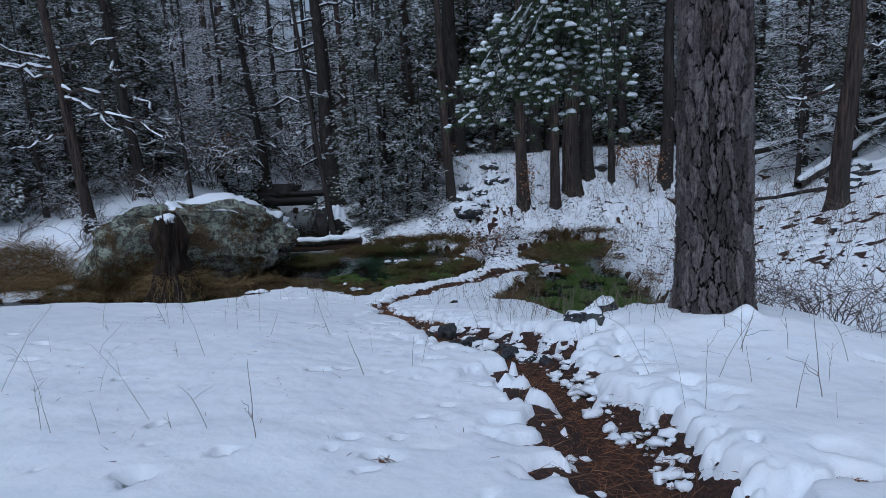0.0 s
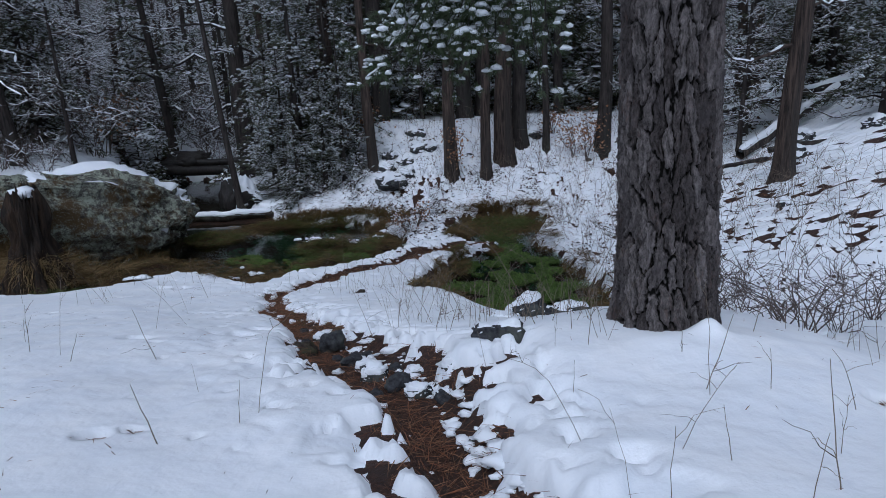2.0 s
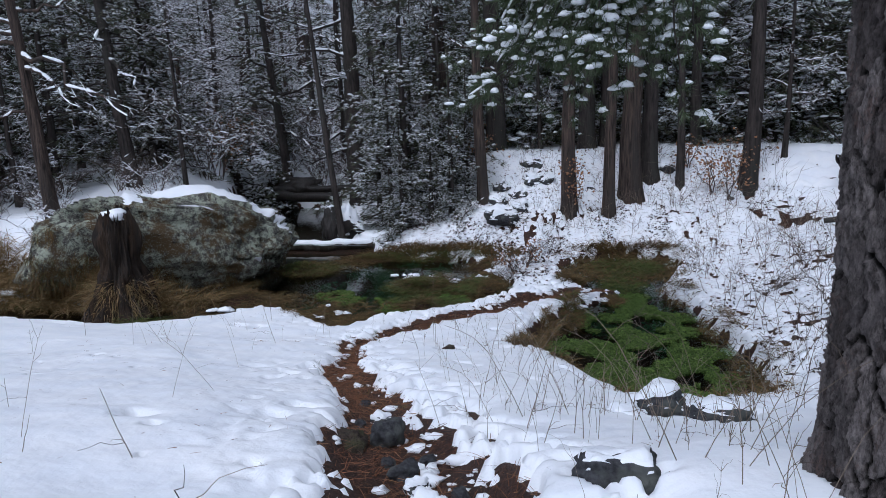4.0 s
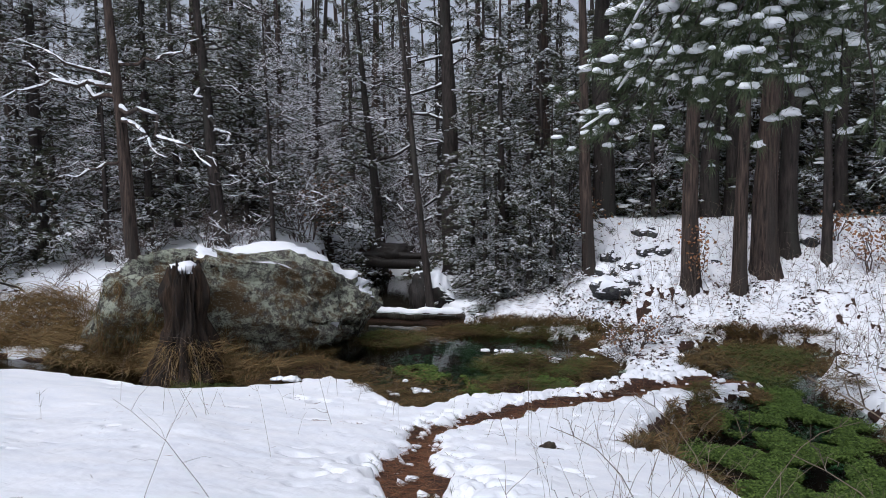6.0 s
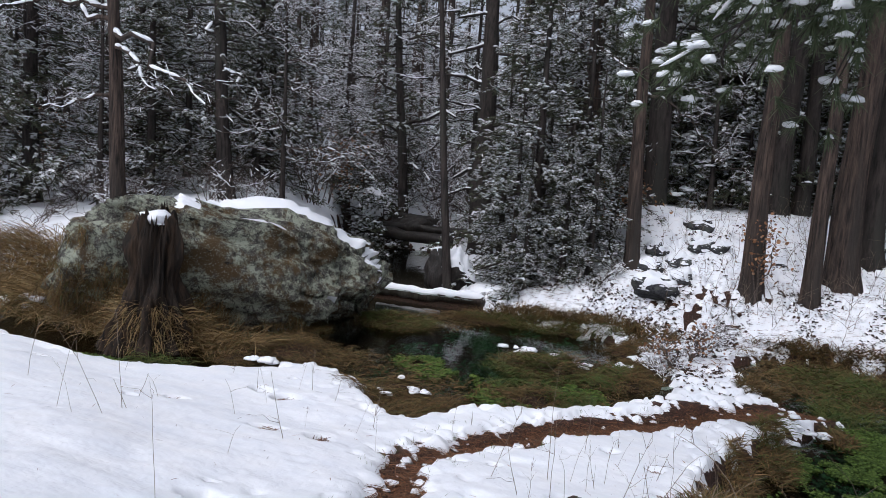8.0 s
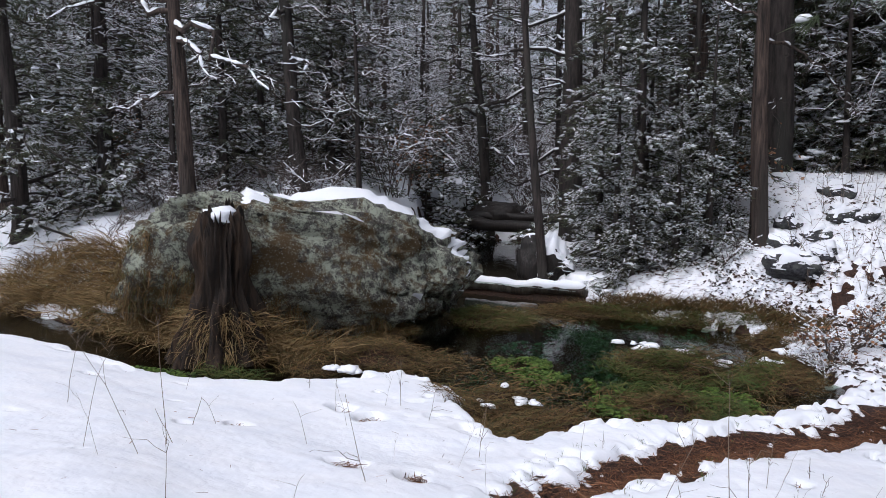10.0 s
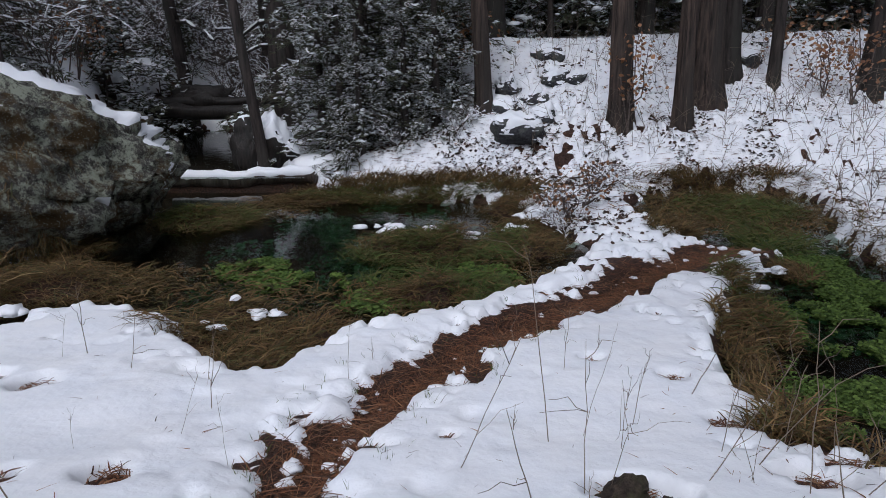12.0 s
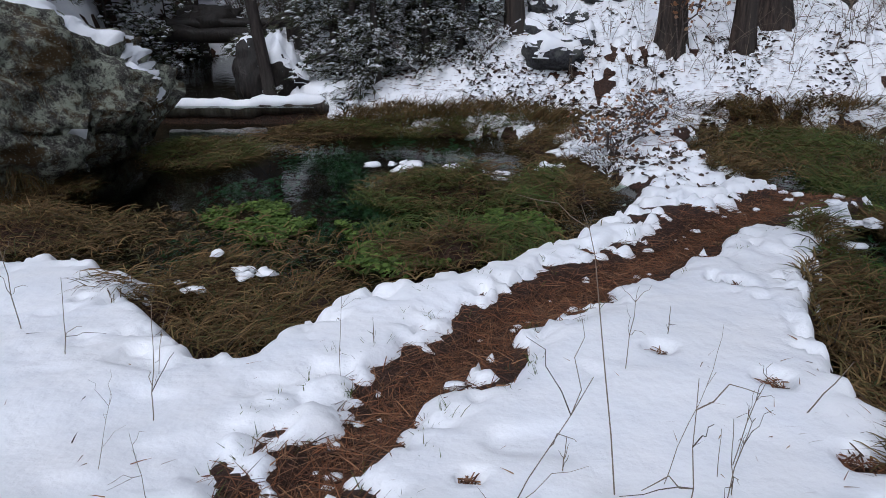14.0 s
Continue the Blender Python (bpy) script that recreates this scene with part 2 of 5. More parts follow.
def value_noise(x, y, seed=0):
    ix, iy = np.floor(x), np.floor(y)
    fx, fy = x - ix, y - iy
    fx, fy = fx * fx * (3 - 2 * fx), fy * fy * (3 - 2 * fy)
    a, b = hashed(ix, iy, seed), hashed(ix + 1, iy, seed)
    c, d = hashed(ix, iy + 1, seed), hashed(ix + 1, iy + 1, seed)
    return (a + (b - a) * fx) * (1 - fy) + (c + (d - c) * fx) * fy


def fbm(x, y, size, octaves=4, seed=0):
    """Noise from -1 to 1, of features of that size in metres."""
    out, amp, total = 0, 1.0, 0
    for o in range(octaves):
        out = out + amp * (2 * value_noise(x / size * 2**o + 17.3 * o, y / size * 2**o - 9.1 * o, seed + o) - 1)
        total += amp
        amp *= 0.5
    return out / total * 1.4


def step(v, lo, hi):
    t = np.clip((v - lo) / (hi - lo), 0, 1)
    return t * t * (3 - 2 * t)


def inside(x, y, poly):
    """The signed distance to a closed outline, negative inside."""
    best, odd = np.full(np.shape(x), 1e9), np.zeros(np.shape(x), bool)
    for (ax, ay), (bx, by) in zip(poly, poly[1:] + poly[:1]):
        dx, dy = bx - ax, by - ay
        t = np.clip(((x - ax) * dx + (y - ay) * dy) / (dx * dx + dy * dy), 0, 1)
        best = np.minimum(best, np.hypot(x - ax - t * dx, y - ay - t * dy))
        odd ^= ((ay > y) != (by > y)) & (x < dx * (y - ay) / (dy if dy else 1e-9) + ax)
    return np.where(odd, -best, best)


def along(x, y, line):
    """The distance to a line of (x, y, half width), less the half width there."""
    best = np.full(np.shape(x), 1e9)
    for (ax, ay, aw), (bx, by, bw) in zip(line, line[1:]):
        dx, dy = bx - ax, by - ay
        t = np.clip(((x - ax) * dx + (y - ay) * dy) / (dx * dx + dy * dy), 0, 1)
        best = np.minimum(best, np.hypot(x - ax - t * dx, y - ay - t * dy) - aw - t * (bw - aw))
    return best


# ---- the plan of the ground ----
WATER_Z, UPPER_Z = -1.13, -0.87
TRAIL = [(1.0, -2.0, 0.3), (0.97, 2.4, 0.3), (0.92, 2.95, 0.29), (0.84, 3.45, 0.22), (0.72, 3.95, 0.17), (0.56, 4.6, 0.2), (0.4, 5.15, 0.3), (0.12, 5.8, 0.38),
         (-0.36, 6.65, 0.32), (-0.8, 7.75, 0.2), (-1.2, 8.5, 0.13), (-1.52, 9.1, 0.11), (-1.7, 10.1, 0.12), (-1.88, 10.6, 0.1), (-1.84, 11.0, 0.1), (-1.7, 11.4, 0.12),
         (-1.43, 12.0, 0.16), (-1.2, 12.45, 0.17), (-0.77, 12.95, 0.18), (-0.28, 13.5, 0.17), (0.28, 14.12, 0.16), (0.9, 14.72, 0.22), (1.4, 15.15, 0.28), (1.6, 15.4, 0.3)]
LEFT_POOL = [(-16, 12.0), (-9.0, 11.75), (-7.8, 11.8), (-6.5, 11.62), (-5.5, 12.0), (-5.0, 12.4), (-4.85, 13.0), (-4.45, 13.4), (-3.95, 13.25), (-3.5, 12.95), (-3.28, 12.55),
             (-2.8, 12.1), (-2.58, 11.92), (-2.4, 12.1), (-2.25, 12.5), (-2.0, 12.78), (-1.65, 13.05), (-1.3, 13.3), (-1.0, 13.7), (-0.65, 14.12),
             (-0.2, 14.75), (0.0, 15.5), (-0.4, 16.2), (-0.7, 16.8), (-0.8, 17.6), (-1.6, 18.0), (-3.4, 18.3), (-3.9, 18.72), (-6.8, 18.72), (-8.2, 16.3),
             (-8.5, 13.9), (-10, 13.3), (-16, 13.5)]
RIGHT_POOL = [(1.15, 9.9), (0.8, 10.5), (0.55, 11.0), (0.5, 11.4), (0.3, 11.75), (0.38, 12.2), (0.45, 12.6), (0.75, 13.2), (1.0, 13.7), (1.35, 14.3), (1.95, 15.15), (1.3, 15.5),
              (0.95, 16.2), (0.7, 17.3), (1.2, 18.1), (2.2, 18.5), (3.2, 18.3), (3.5, 17.8), (2.9, 16.0), (2.65, 15.0), (3.0, 14.5), (3.1, 13.6),
              (3.2, 12.6), (3.35, 11.5), (3.3, 10.6), (2.95, 9.9), (2.3, 9.6), (1.65, 9.5)]
# wet mats of sedge: x, y, half length, half width
MATS = [(-5.3, 14.1, 1.1, 0.6), (-3.2, 13.2, 0.5, 0.35), (-2.5, 12.9, 0.4, 0.4), (-7.05, 13.35, 0.8, 0.5), (-5.6, 13.3, 0.5, 0.4), (-1.85, 15.4, 0.75, 0.6), (-4.9, 16.8, 0.7, 0.7),
        (-2.4, 18.1, 1.9, 0.3), (-0.75, 17.3, 0.5, 0.5), (-0.7, 15.7, 0.45, 0.9), (-5.9, 15.2, 0.5, 0.5), (-3.8, 17.95, 0.9, 0.3), (-1.75, 13.85, 0.5, 0.35), (-2.75, 12.45, 0.35, 0.35), (-3.3, 12.85, 0.5, 0.3)]
HOLES = [(-1.98, 6.36, 0.13), (-1.75, 6.2, 0.06), (-0.41, 2.57, 0.1), (-0.65, 2.81, 0.05), (-1.21, 4.2, 0.09), (-1.05, 4.3, 0.05), (-1.58, 2.21, 0.07), (1.82, 2.28, 0.1), (3.0, 4.3, 0.12),
         (-3.07, 10.44, 0.13), (-4.42, 10.34, 0.06), (-4.17, 10.62, 0.09), (-2.6, 10.52, 0.12), (-3.95, 11.62, 0.14), (-3.65, 11.55, 0.14), (-2.32, 8.87, 0.14), (-1.95, 8.9, 0.06), (-2.5, 9.1, 0.05), (-6.3, 10.9, 0.08),
         (-0.6, 10.56, 0.15), (-0.44, 10.46, 0.1), (0.26, 11.2, 0.24), (0.02, 11.25, 0.12), (0.16, 10.67, 0.13), (0.38, 10.85, 0.12), (-1.3, 11.0, 0.05), (-0.1, 11.75, 0.08), (-0.05, 10.95, 0.06), (0.1, 12.9, 0.07), (-0.5, 12.0, 0.06),
         (1.05, 5.68, 0.2), (1.52, 7.6, 0.2), (1.92, 7.45, 0.28), (-0.24, 9.5, 0.11), (-0.1, 9.42, 0.07), (0.55, 8.7, 0.1), (0.25, 8.9, 0.07), (0.05, 8.2, 0.05)]
UPPER_POOL = [(-7.0, 18.85), (-4.5, 18.9), (-4.7, 20.0), (-5.3, 21.5), (-6.1, 24.0), (-7.0, 26.2), (-9.4, 26.2), (-9.9, 23.5), (-8.2, 20.0)]
HEIGHTS = ((-8, 1.7), (0, 1.0), (3, 0.58), (5, 0.42), (6.2, 0.22), (7, 0.03), (8.8, -0.42), (10, -0.65), (11, -0.82), (12, -0.92), (13, -0.99), (16, -1.02), (100, -1.02))


def soil_height(x, y):
    x, y = np.asarray(x, float), np.asarray(y, float)
    z = np.interp(y, *zip(*HEIGHTS))
    z = z - 0.35 * step(x, 2.6, 4.6) * (1 - step(y, 8.5, 11)) + 0.02 * np.clip(-x - 1, 0, 8) * (1 - step(y, 10, 12.5))
    z = z + 0.22 * np.exp(-(((x - 2.1) / 1.15) ** 2 + ((y - 5.5) / 1.0) ** 2))
    z = z - 0.2 * step(x, 0.7, 1.4) * (1 - step(x, 3.2, 4.0)) * step(y, 7.6, 8.8) * (1 - step(y, 11, 12))
    # the far bank and the snowy ridge behind it
    far = step(x, -3.6, -1.0)
    z = z + far * (0.85 * step(y, 18.3, 19.6) + 1.35 * step(y, 19.6, 22.3) + 0.02 * np.clip(y - 23, 0, 80))
    # the wooded slope beside the second pool
    hill = 0.26 * np.clip(x - 3.7, 0, 9) * step(y, 8.5, 12) + 0.05 * np.clip(x - 8, 0, 60)
    z = np.where(y > 18, np.maximum(z, -1.12 + hill), z + hill)
    # the flat on the other side of the brook, behind the boulder
    left = step(-x, 7.6, 10.5) * step(y, 13.6, 16)
    z = z + left * (1.25 + 0.75 * step(y, 16, 22) + 0.012 * np.clip(y - 22, 0, 80))
    mid = (1 - far) * (1 - step(-x, 7.6, 10.5))
    z = z + mid * (0.28 * step(y, 18.5, 19.2) + 0.85 * step(y, 26, 28.5) + 0.03 * np.clip(y - 27, 0, 60))
    z = z + 0.05 * fbm(x, y, 1.8, 3, 5) + 0.25 * fbm(x, y, 9, 2, 9) * step(np.hypot(x, y - 9), 12, 30)
    d = along(x, y, TRAIL)
    z = z - (0.06 + 0.09 * (1 - step(y, 6, 9))) * step(-d, -0.12, 0.12)
    pool = np.minimum(inside(x, y, LEFT_POOL), inside(x, y, RIGHT_POOL))
    low = np.minimum(z, WATER_Z - 0.06 - 0.5 * step(-pool, 0.0, 0.9))
    z = z + (low - z) * step(-pool, -0.12, 0.06)
    up = inside(x, y, UPPER_POOL)
    z = z + (np.minimum(z, UPPER_Z - 0.05 - 0.4 * step(-up, 0, 0.7)) - z) * step(-up, -0.2, 0.1)
    for cx, cy, rx, ry in MATS:
        m = np.exp(-(((x - cx) / rx) ** 2 + ((y - cy) / ry) ** 2) ** 2)
        z = np.maximum(z, z + (WATER_Z + 0.05 + 0.13 * fbm(x, y, 0.5, 2, 60) + (0.08 if cy == 15.4 else 0.32 if cy == 13.35 else 0) - z) * m)
    return z


def snow_depth(x, y):
    """How far the snow stands above the soil; below nought there is none."""
    rag = 0.11 * fbm(x, y, 0.45, 5, 21) + 0.13 * fbm(x, y, 0.16, 3, 33) + 0.10 * fbm(x, y, 0.075, 2, 35)
    trail = along(x, y, TRAIL)
    pool = np.minimum(np.minimum(inside(x, y, LEFT_POOL), inside(x, y, RIGHT_POOL)), inside(x, y, UPPER_POOL))
    right_side = step(x, 2.6, 3.0) * step(y, 10, 11)
    h = np.minimum((trail - 0.04 + rag * 0.75) * 0.8, (pool - 0.04 + rag * 1.1 + 0.05 * right_side) * 0.7)
    deep = 0.11 + 0.020 * fbm(x, y, 0.45, 4, 3) + 0.04 * fbm(x, y, 1.5, 2, 8) + 0.006 * fbm(x, y, 0.12, 2, 19)
    near_edge = np.exp(-np.clip(np.minimum(trail, pool), 0, 9) / 0.28)
    deep = deep * (1 - 0.35 * step(y, 8.5, 11) * (1 - step(y, 16, 18)))
    h = np.where(h > 0, deep * (1 - np.exp(-h / 0.042)), h)
    h = h - (0.27 - 0.15 * step(y, 9, 10)) * near_edge * step(fbm(x, y, 0.17, 2, 55) + 0.5 * fbm(x, y, 0.6, 2, 56), 0.25, 0.75)
    for cx, cy, r in HOLES:
        d = np.hypot(x - cx, (y - cy) * 1.3) / r + 0.5 * fbm(x, y, 0.12, 2, 51)
        h = h - 0.26 * (1 - step(d, 0.35, 1.2))
    # the crumbling side of the trail, where litter shows through
    side = step(trail, 0.0, 0.1) * (1 - step(trail, 0.35, 0.75)) * step(y, 3.2, 4.5) * (1 - step(y, 8.5, 10)) * step(x + 0.45 * (y - 5.5), 0.1, 0.5)
    side = side + 0.28 * step(trail, 0.0, 0.05) * (1 - step(trail, 0.12, 0.3)) * step(y, 10, 11)
    h = h - 0.17 * side * step(fbm(x, y, 0.16, 4, 71), -0.2, 0.5)
    # thin, patchy snow under the far trees, on the neck of land and on the slope
    patch = 1.2 * fbm(x, y, 0.11, 3, 41) + 0.35 * fbm(x, y, 0.9, 2, 43)
    bank = 0.9 * step(y, 17.6, 18.3) * (1 - step(y, 19.2, 20.0)) * step(x, -4.5, -3.0)
    neck = step(y, 15.8, 16.8) * (1 - step(y, 17.9, 18.2)) * step(x, -1.2, -0.4) * (1 - step(x, 1.2, 2.0))
    wood = step(y, 22.5, 25) + step(-x, 8, 11) * step(y, 13, 15) + 0.75 * step(x, 4, 7) * step(y, 7, 10)
    worn = step(x, 0.0, 0.5) * (1 - step(x, 1.0, 1.6)) * step(y, 10.4, 11.0) * (1 - step(y, 12, 12.6))
    slope = step(x, 3.2, 3.8) * step(y, 9.5, 11) * (1 - step(y, 24, 26)) + step(y, 18.6, 19.4) * (1 - step(y, 22, 23)) * step(x, -1.5, 0)
    strip = step(y, 13.4, 14.4) * (1 - step(y, 16, 17)) * step(x + 0.75 * (14.5 - y), -0.6, -0.2) * (1 - step(x, 1.4, 2.2)) * (1 - step(x - y + 13.67, 0.0, 0.2))
    thin = 0.55 * bank * (1 - 0.5 * step(x, 0.6, 1.4)) + 1.0 * neck + 0.6 * strip + 0.25 * np.clip(wood, 0, 1) + 0.6 * worn + 0.55 * np.clip(slope, 0, 1)
    h = h - 0.17 * np.clip(thin, 0, 1) * step(patch, -0.35, 0.75)
    # the drift against the foot of the great pine
    h = h + 0.10 * np.exp(-(((x - 2.34) / 0.10) ** 2 + ((y - 5.04) / 0.08) ** 2)) + 0.04 * np.exp(-(((x - 2.1) / 0.4) ** 2 + ((y - 4.95) / 0.2) ** 2))
    h = h - 0.3 * step(-x, 3.9, 4.3) * (1 - step(-x, 6.8, 7.4)) * step(y, 17.8, 18.1) * (1 - step(y, 18.95, 19.1))
    # small hollows where weeds and twigs have melted through
    h = h - 0.26 * step(fbm(x, y, 0.14, 2, 88) + 0.35 * fbm(x, y, 2.0, 2, 89), 1.08, 1.25)
    return h


def lattice(lo, hi, fine_lo, fine_hi, cell, grow):
    """Lines of a grid that is fine in the middle and coarser outwards."""
    mid = list(np.arange(fine_lo, fine_hi, cell))
    out, c = [mid[0]], cell
    while out[-1] > lo:
        c *= grow
        out.append(out[-1] - c)
    back, c = [mid[-1]], cell
    while back[-1] < hi:
        c *= grow
        back.append(back[-1] + c)
    return np.array(out[:0:-1] + mid + back[1:])


def sheet(name, xs, ys, height, material, keep=None):
    X, Y = np.meshgrid(xs, ys)
    Z = height(X, Y)
    n, m = X.shape
    idx = np.arange(n * m).reshape(n, m)
    quads = np.stack([idx[:-1, :-1], idx[:-1, 1:], idx[1:, 1:], idx[1:, :-1]], -1).reshape(-1, 4)
    if keep is not None:
        K = keep(X, Y).ravel()
        quads = quads[K[quads].any(1)]
    used = np.unique(quads)
    back = np.zeros(n * m, int)
    back[used] = np.arange(len(used))
    quads = back[quads]
    me = bpy.data.meshes.new(name)
    me.vertices.add(len(used))
    me.vertices.foreach_set("co", np.stack([X, Y, Z], -1).reshape(-1, 3)[used].ravel())
    me.loops.add(len(quads) * 4)
    me.loops.foreach_set("vertex_index", quads.ravel())
    me.polygons.add(len(quads))
    me.polygons.foreach_set("loop_start", np.arange(len(quads)) * 4)
    me.update(calc_edges=True)
    me.materials.append(material)
    me.shade_smooth()
    return new(name, me)


tagged(sheet("ground", lattice(-95, 95, -4.5, 5, 0.07, 1.07), lattice(-25, 130, 2, 19.5, 0.07, 1.07), soil_height, SOIL),
       "dark soil and brown needle litter of the forest floor", "ground", kind="structure")
tagged(sheet("ground_snow", lattice(-95, 95, -4.4, 4.4, 0.028, 1.045), lattice(-25, 130, 2.2, 20.4, 0.03, 1.045),
             lambda x, y: soil_height(x, y) + np.maximum(snow_depth(x, y), -0.05), SNOW, lambda x, y: snow_depth(x, y) > -0.03),
       "thin fresh snow cover with ragged melting edges", "snow", kind="structure")


def water(name, poly, z, label):
    g = Geo()
    cx, cy = sum(p[0] for p in poly) / len(poly), sum(p[1] for p in poly) / len(poly)
    g.v = [Vector((cx + (x - cx) * 1.06, cy + (y - cy) * 1.06, z)) for x, y in poly]
    g.f = [tuple(range(len(poly)))]
    ob = part(name, g, WATER, smooth=False)
    return tagged(ob, label, "water", kind="structure")


water("water_pool", [(-18, 11.2), (-0.6, 11.2), (0.25, 14.6), (0.3, 18.7), (-18, 18.7)], WATER_Z, "clear dark spring water over green weed")
water("water_second_pool", [(0.31, 9.2), (4.2, 9.2), (4.2, 18.9), (0.31, 18.9)], WATER_Z, "clear shallow water full of green cress")
water("water_upper_pool", [(-9.9, 18.8), (-4.2, 18.8), (-5.2, 27.0), (-10.2, 27.0)], UPPER_Z, "still upstream water that mirrors the pale sky")


def soil_at(x, y):
    return float(soil_height(np.array([x]), np.array([y]))[0])


def top_at(x, y):
    return soil_at(x, y) + max(0.0, float(snow_depth(np.array([x]), np.array([y]))[0]))


# ---- the great pine by the trail ----


def pine_trunk(height, fine_to):
    """A trunk of deep bark plates: a grid round the stem, raised on each plate and sunk in the cracks."""
    around, cells = 360, 25
    zs = np.concatenate([np.arange(-0.35, fine_to, 0.0085), np.linspace(fine_to, height, 60)])
    A, Zg = np.meshgrid(np.linspace(0, 2 * np.pi, around, endpoint=False), zs)
    u = A / (2 * np.pi) * cells
    v = Zg / 0.31
    u2 = u + 0.7 * (value_noise(u * 0.5, v * 0.8, 31) - 0.5) + 0.42 * (value_noise(u * 1.5, v * 3.3, 32) - 0.5) + 0.22 * (value_noise(u * 3.7, v * 9.1, 33) - 0.5) + 0.10 * (value_noise(u * 8, v * 21, 37) - 0.5)
    v2 = v * 0.9 + 0.8 * (value_noise(u * 0.9, v * 0.5, 34) - 0.5) + 0.3 * (value_noise(u * 3.3, v * 3.0, 35) - 0.5)
    iu, iv = np.floor(u2), np.floor(v2)
    f1, f2 = np.full(u.shape, 9.0), np.full(u.shape, 9.0)
    tone = np.zeros(u.shape)
    for du in (-1, 0, 1):
        for dv in (-1, 0, 1):
            cu, cv = iu + du, iv + dv
            w = np.mod(cu, cells)
            px, py = cu + 0.15 + 0.7 * hashed(w, cv, 3), cv + 0.1 + 0.8 * hashed(w, cv, 4)
            d = np.hypot(u2 - px, (v2 - py) * 0.95)
            near = d < f1
            f2 = np.where(near, f1, np.minimum(f2, d))
            tone = np.where(near, hashed(w, cv, 8), tone)
            f1 = np.where(near, d, f1)
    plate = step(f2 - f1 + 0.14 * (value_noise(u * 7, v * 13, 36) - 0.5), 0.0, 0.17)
    grain = value_noise(u2 * 4, v2 * 9, 12) * 0.5 + value_noise(u2 * 9, v2 * 17, 13) * 0.3 + value_noise(u2 * 19, v2 * 31, 14) * 0.2
    grain = 0.55 * grain + 0.45 * np.floor(grain * 7) / 7
    R = np.interp(Zg, (-0.4, 0.0, 0.3, 0.8, 2.2, 6, height), (0.42, 0.355, 0.315, 0.29, 0.265, 0.23, 0.05))
    R = R + 0.06 * np.exp(-np.clip(Zg + 0.1, 0, 9) / 0.22) * (np.sin(3 * A + 0.6) + 0.6 * np.sin(5 * A)) + 0.16 * np.exp(-np.clip(Zg + 0.2, 0, 9) / 0.16) * np.exp(-((A - 5.55) / 0.16) ** 2)
    R = R + (0.032 * plate * (0.7 + 0.6 * tone) + 0.050 * plate * (grain - 0.5) + 0.006 * (grain - 0.5) + 0.008 * np.sin(2 * A + Zg)) * np.clip(R / 0.25, 0.2, 1)
    X, Y = R * np.cos(A) - 0.022 * Zg, R * np.sin(A)
    n = len(zs)
    idx = np.arange(n * around).reshape(n, around)
    nxt = np.roll(idx, -1, 1)
    quads = np.stack([idx[:-1], nxt[:-1], nxt[1:], idx[1:]], -1).reshape(-1, 4)
    me = bpy.data.meshes.new("trunk")
    me.vertices.add(n * around)
    me.vertices.foreach_set("co", np.stack([X, Y, Zg], -1).ravel())
    me.loops.add(len(quads) * 4)
    me.loops.foreach_set("vertex_index", quads.ravel())
    me.polygons.add(len(quads))
    me.polygons.foreach_set("loop_start", np.arange(len(quads)) * 4)
    me.update(calc_edges=True)
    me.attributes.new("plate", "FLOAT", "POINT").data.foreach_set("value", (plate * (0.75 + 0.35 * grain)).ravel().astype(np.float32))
    me.attributes.new("tone", "FLOAT", "POINT").data.foreach_set("value", tone.ravel().astype(np.float32))
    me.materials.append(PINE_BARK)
    me.shade_smooth()
    return me


def limb_points(start, end, sag=0.0, wander=0.1, count=9):
    a, b = Vector(start), Vector(end)
    out = []
    for i in range(count):
        t = i / (count - 1)
        k = wander * math.sin(math.pi * t)
        out.append(a.lerp(b, t) + Vector((random.uniform(-k, k), random.uniform(-k, k), random.uniform(-k, k) - sag * math.sin(math.pi * t))))
    return out


def tapered(r0, r1, count):
    return [r0 + (r1 - r0) * i / (count - 1) for i in range(count)]


def snow_along(g, pts, radii, cover=0.8, thick=1.0):
    """Lumpy ridges of snow lying along the upper side of a limb."""
    for (a, ra), (b, rb) in zip(zip(pts, radii), list(zip(pts, radii))[1:]):
        if random.random() > cover:
            continue
        a, b = Vector(a), Vector(b)
        if abs(b.z - a.z) > 0.75 * (b - a).length:
            continue
        n = max(3, int((b - a).length / 0.07))
        line = [a.lerp(b, k / n) + Vector((0, 0, (ra + (rb - ra) * k / n) * 0.75)) for k in range(n + 1)]
        size = [max(0.006, (ra * 0.75 + 0.008) * thick * random.uniform(0.75, 1.2)) for _ in line]
        size[0] *= 0.45
        size[-1] *= 0.45
        g.tube(line, size, 7, 0.12)


def pine_tuft(needles, snow, p, d, length=0.17, count=46, laden=0.6):
    """A brush of long needles at a twig's end, with a cushion of snow on some."""
    d = Vector(d).normalized()
    for _ in range(count):
        k = Vector((random.gauss(0, 0.55), random.gauss(0, 0.55), random.gauss(-0.05, 0.5)))
        needles.blade(Vector(p) - d * random.uniform(0, 0.12), d * 0.9 + k, length * random.uniform(0.7, 1.15), 0.0095, 0.25, 2)
    if random.random() < laden:
        s = random.uniform(0.03, 0.08)
        snow.blob(Vector(p) + d * 0.03 + Vector((0, 0, 0.035)), s * random.uniform(0.8, 1.4), s * random.uniform(0.7, 1.1), s * random.uniform(0.55, 0.9), 0.5, 0.5)


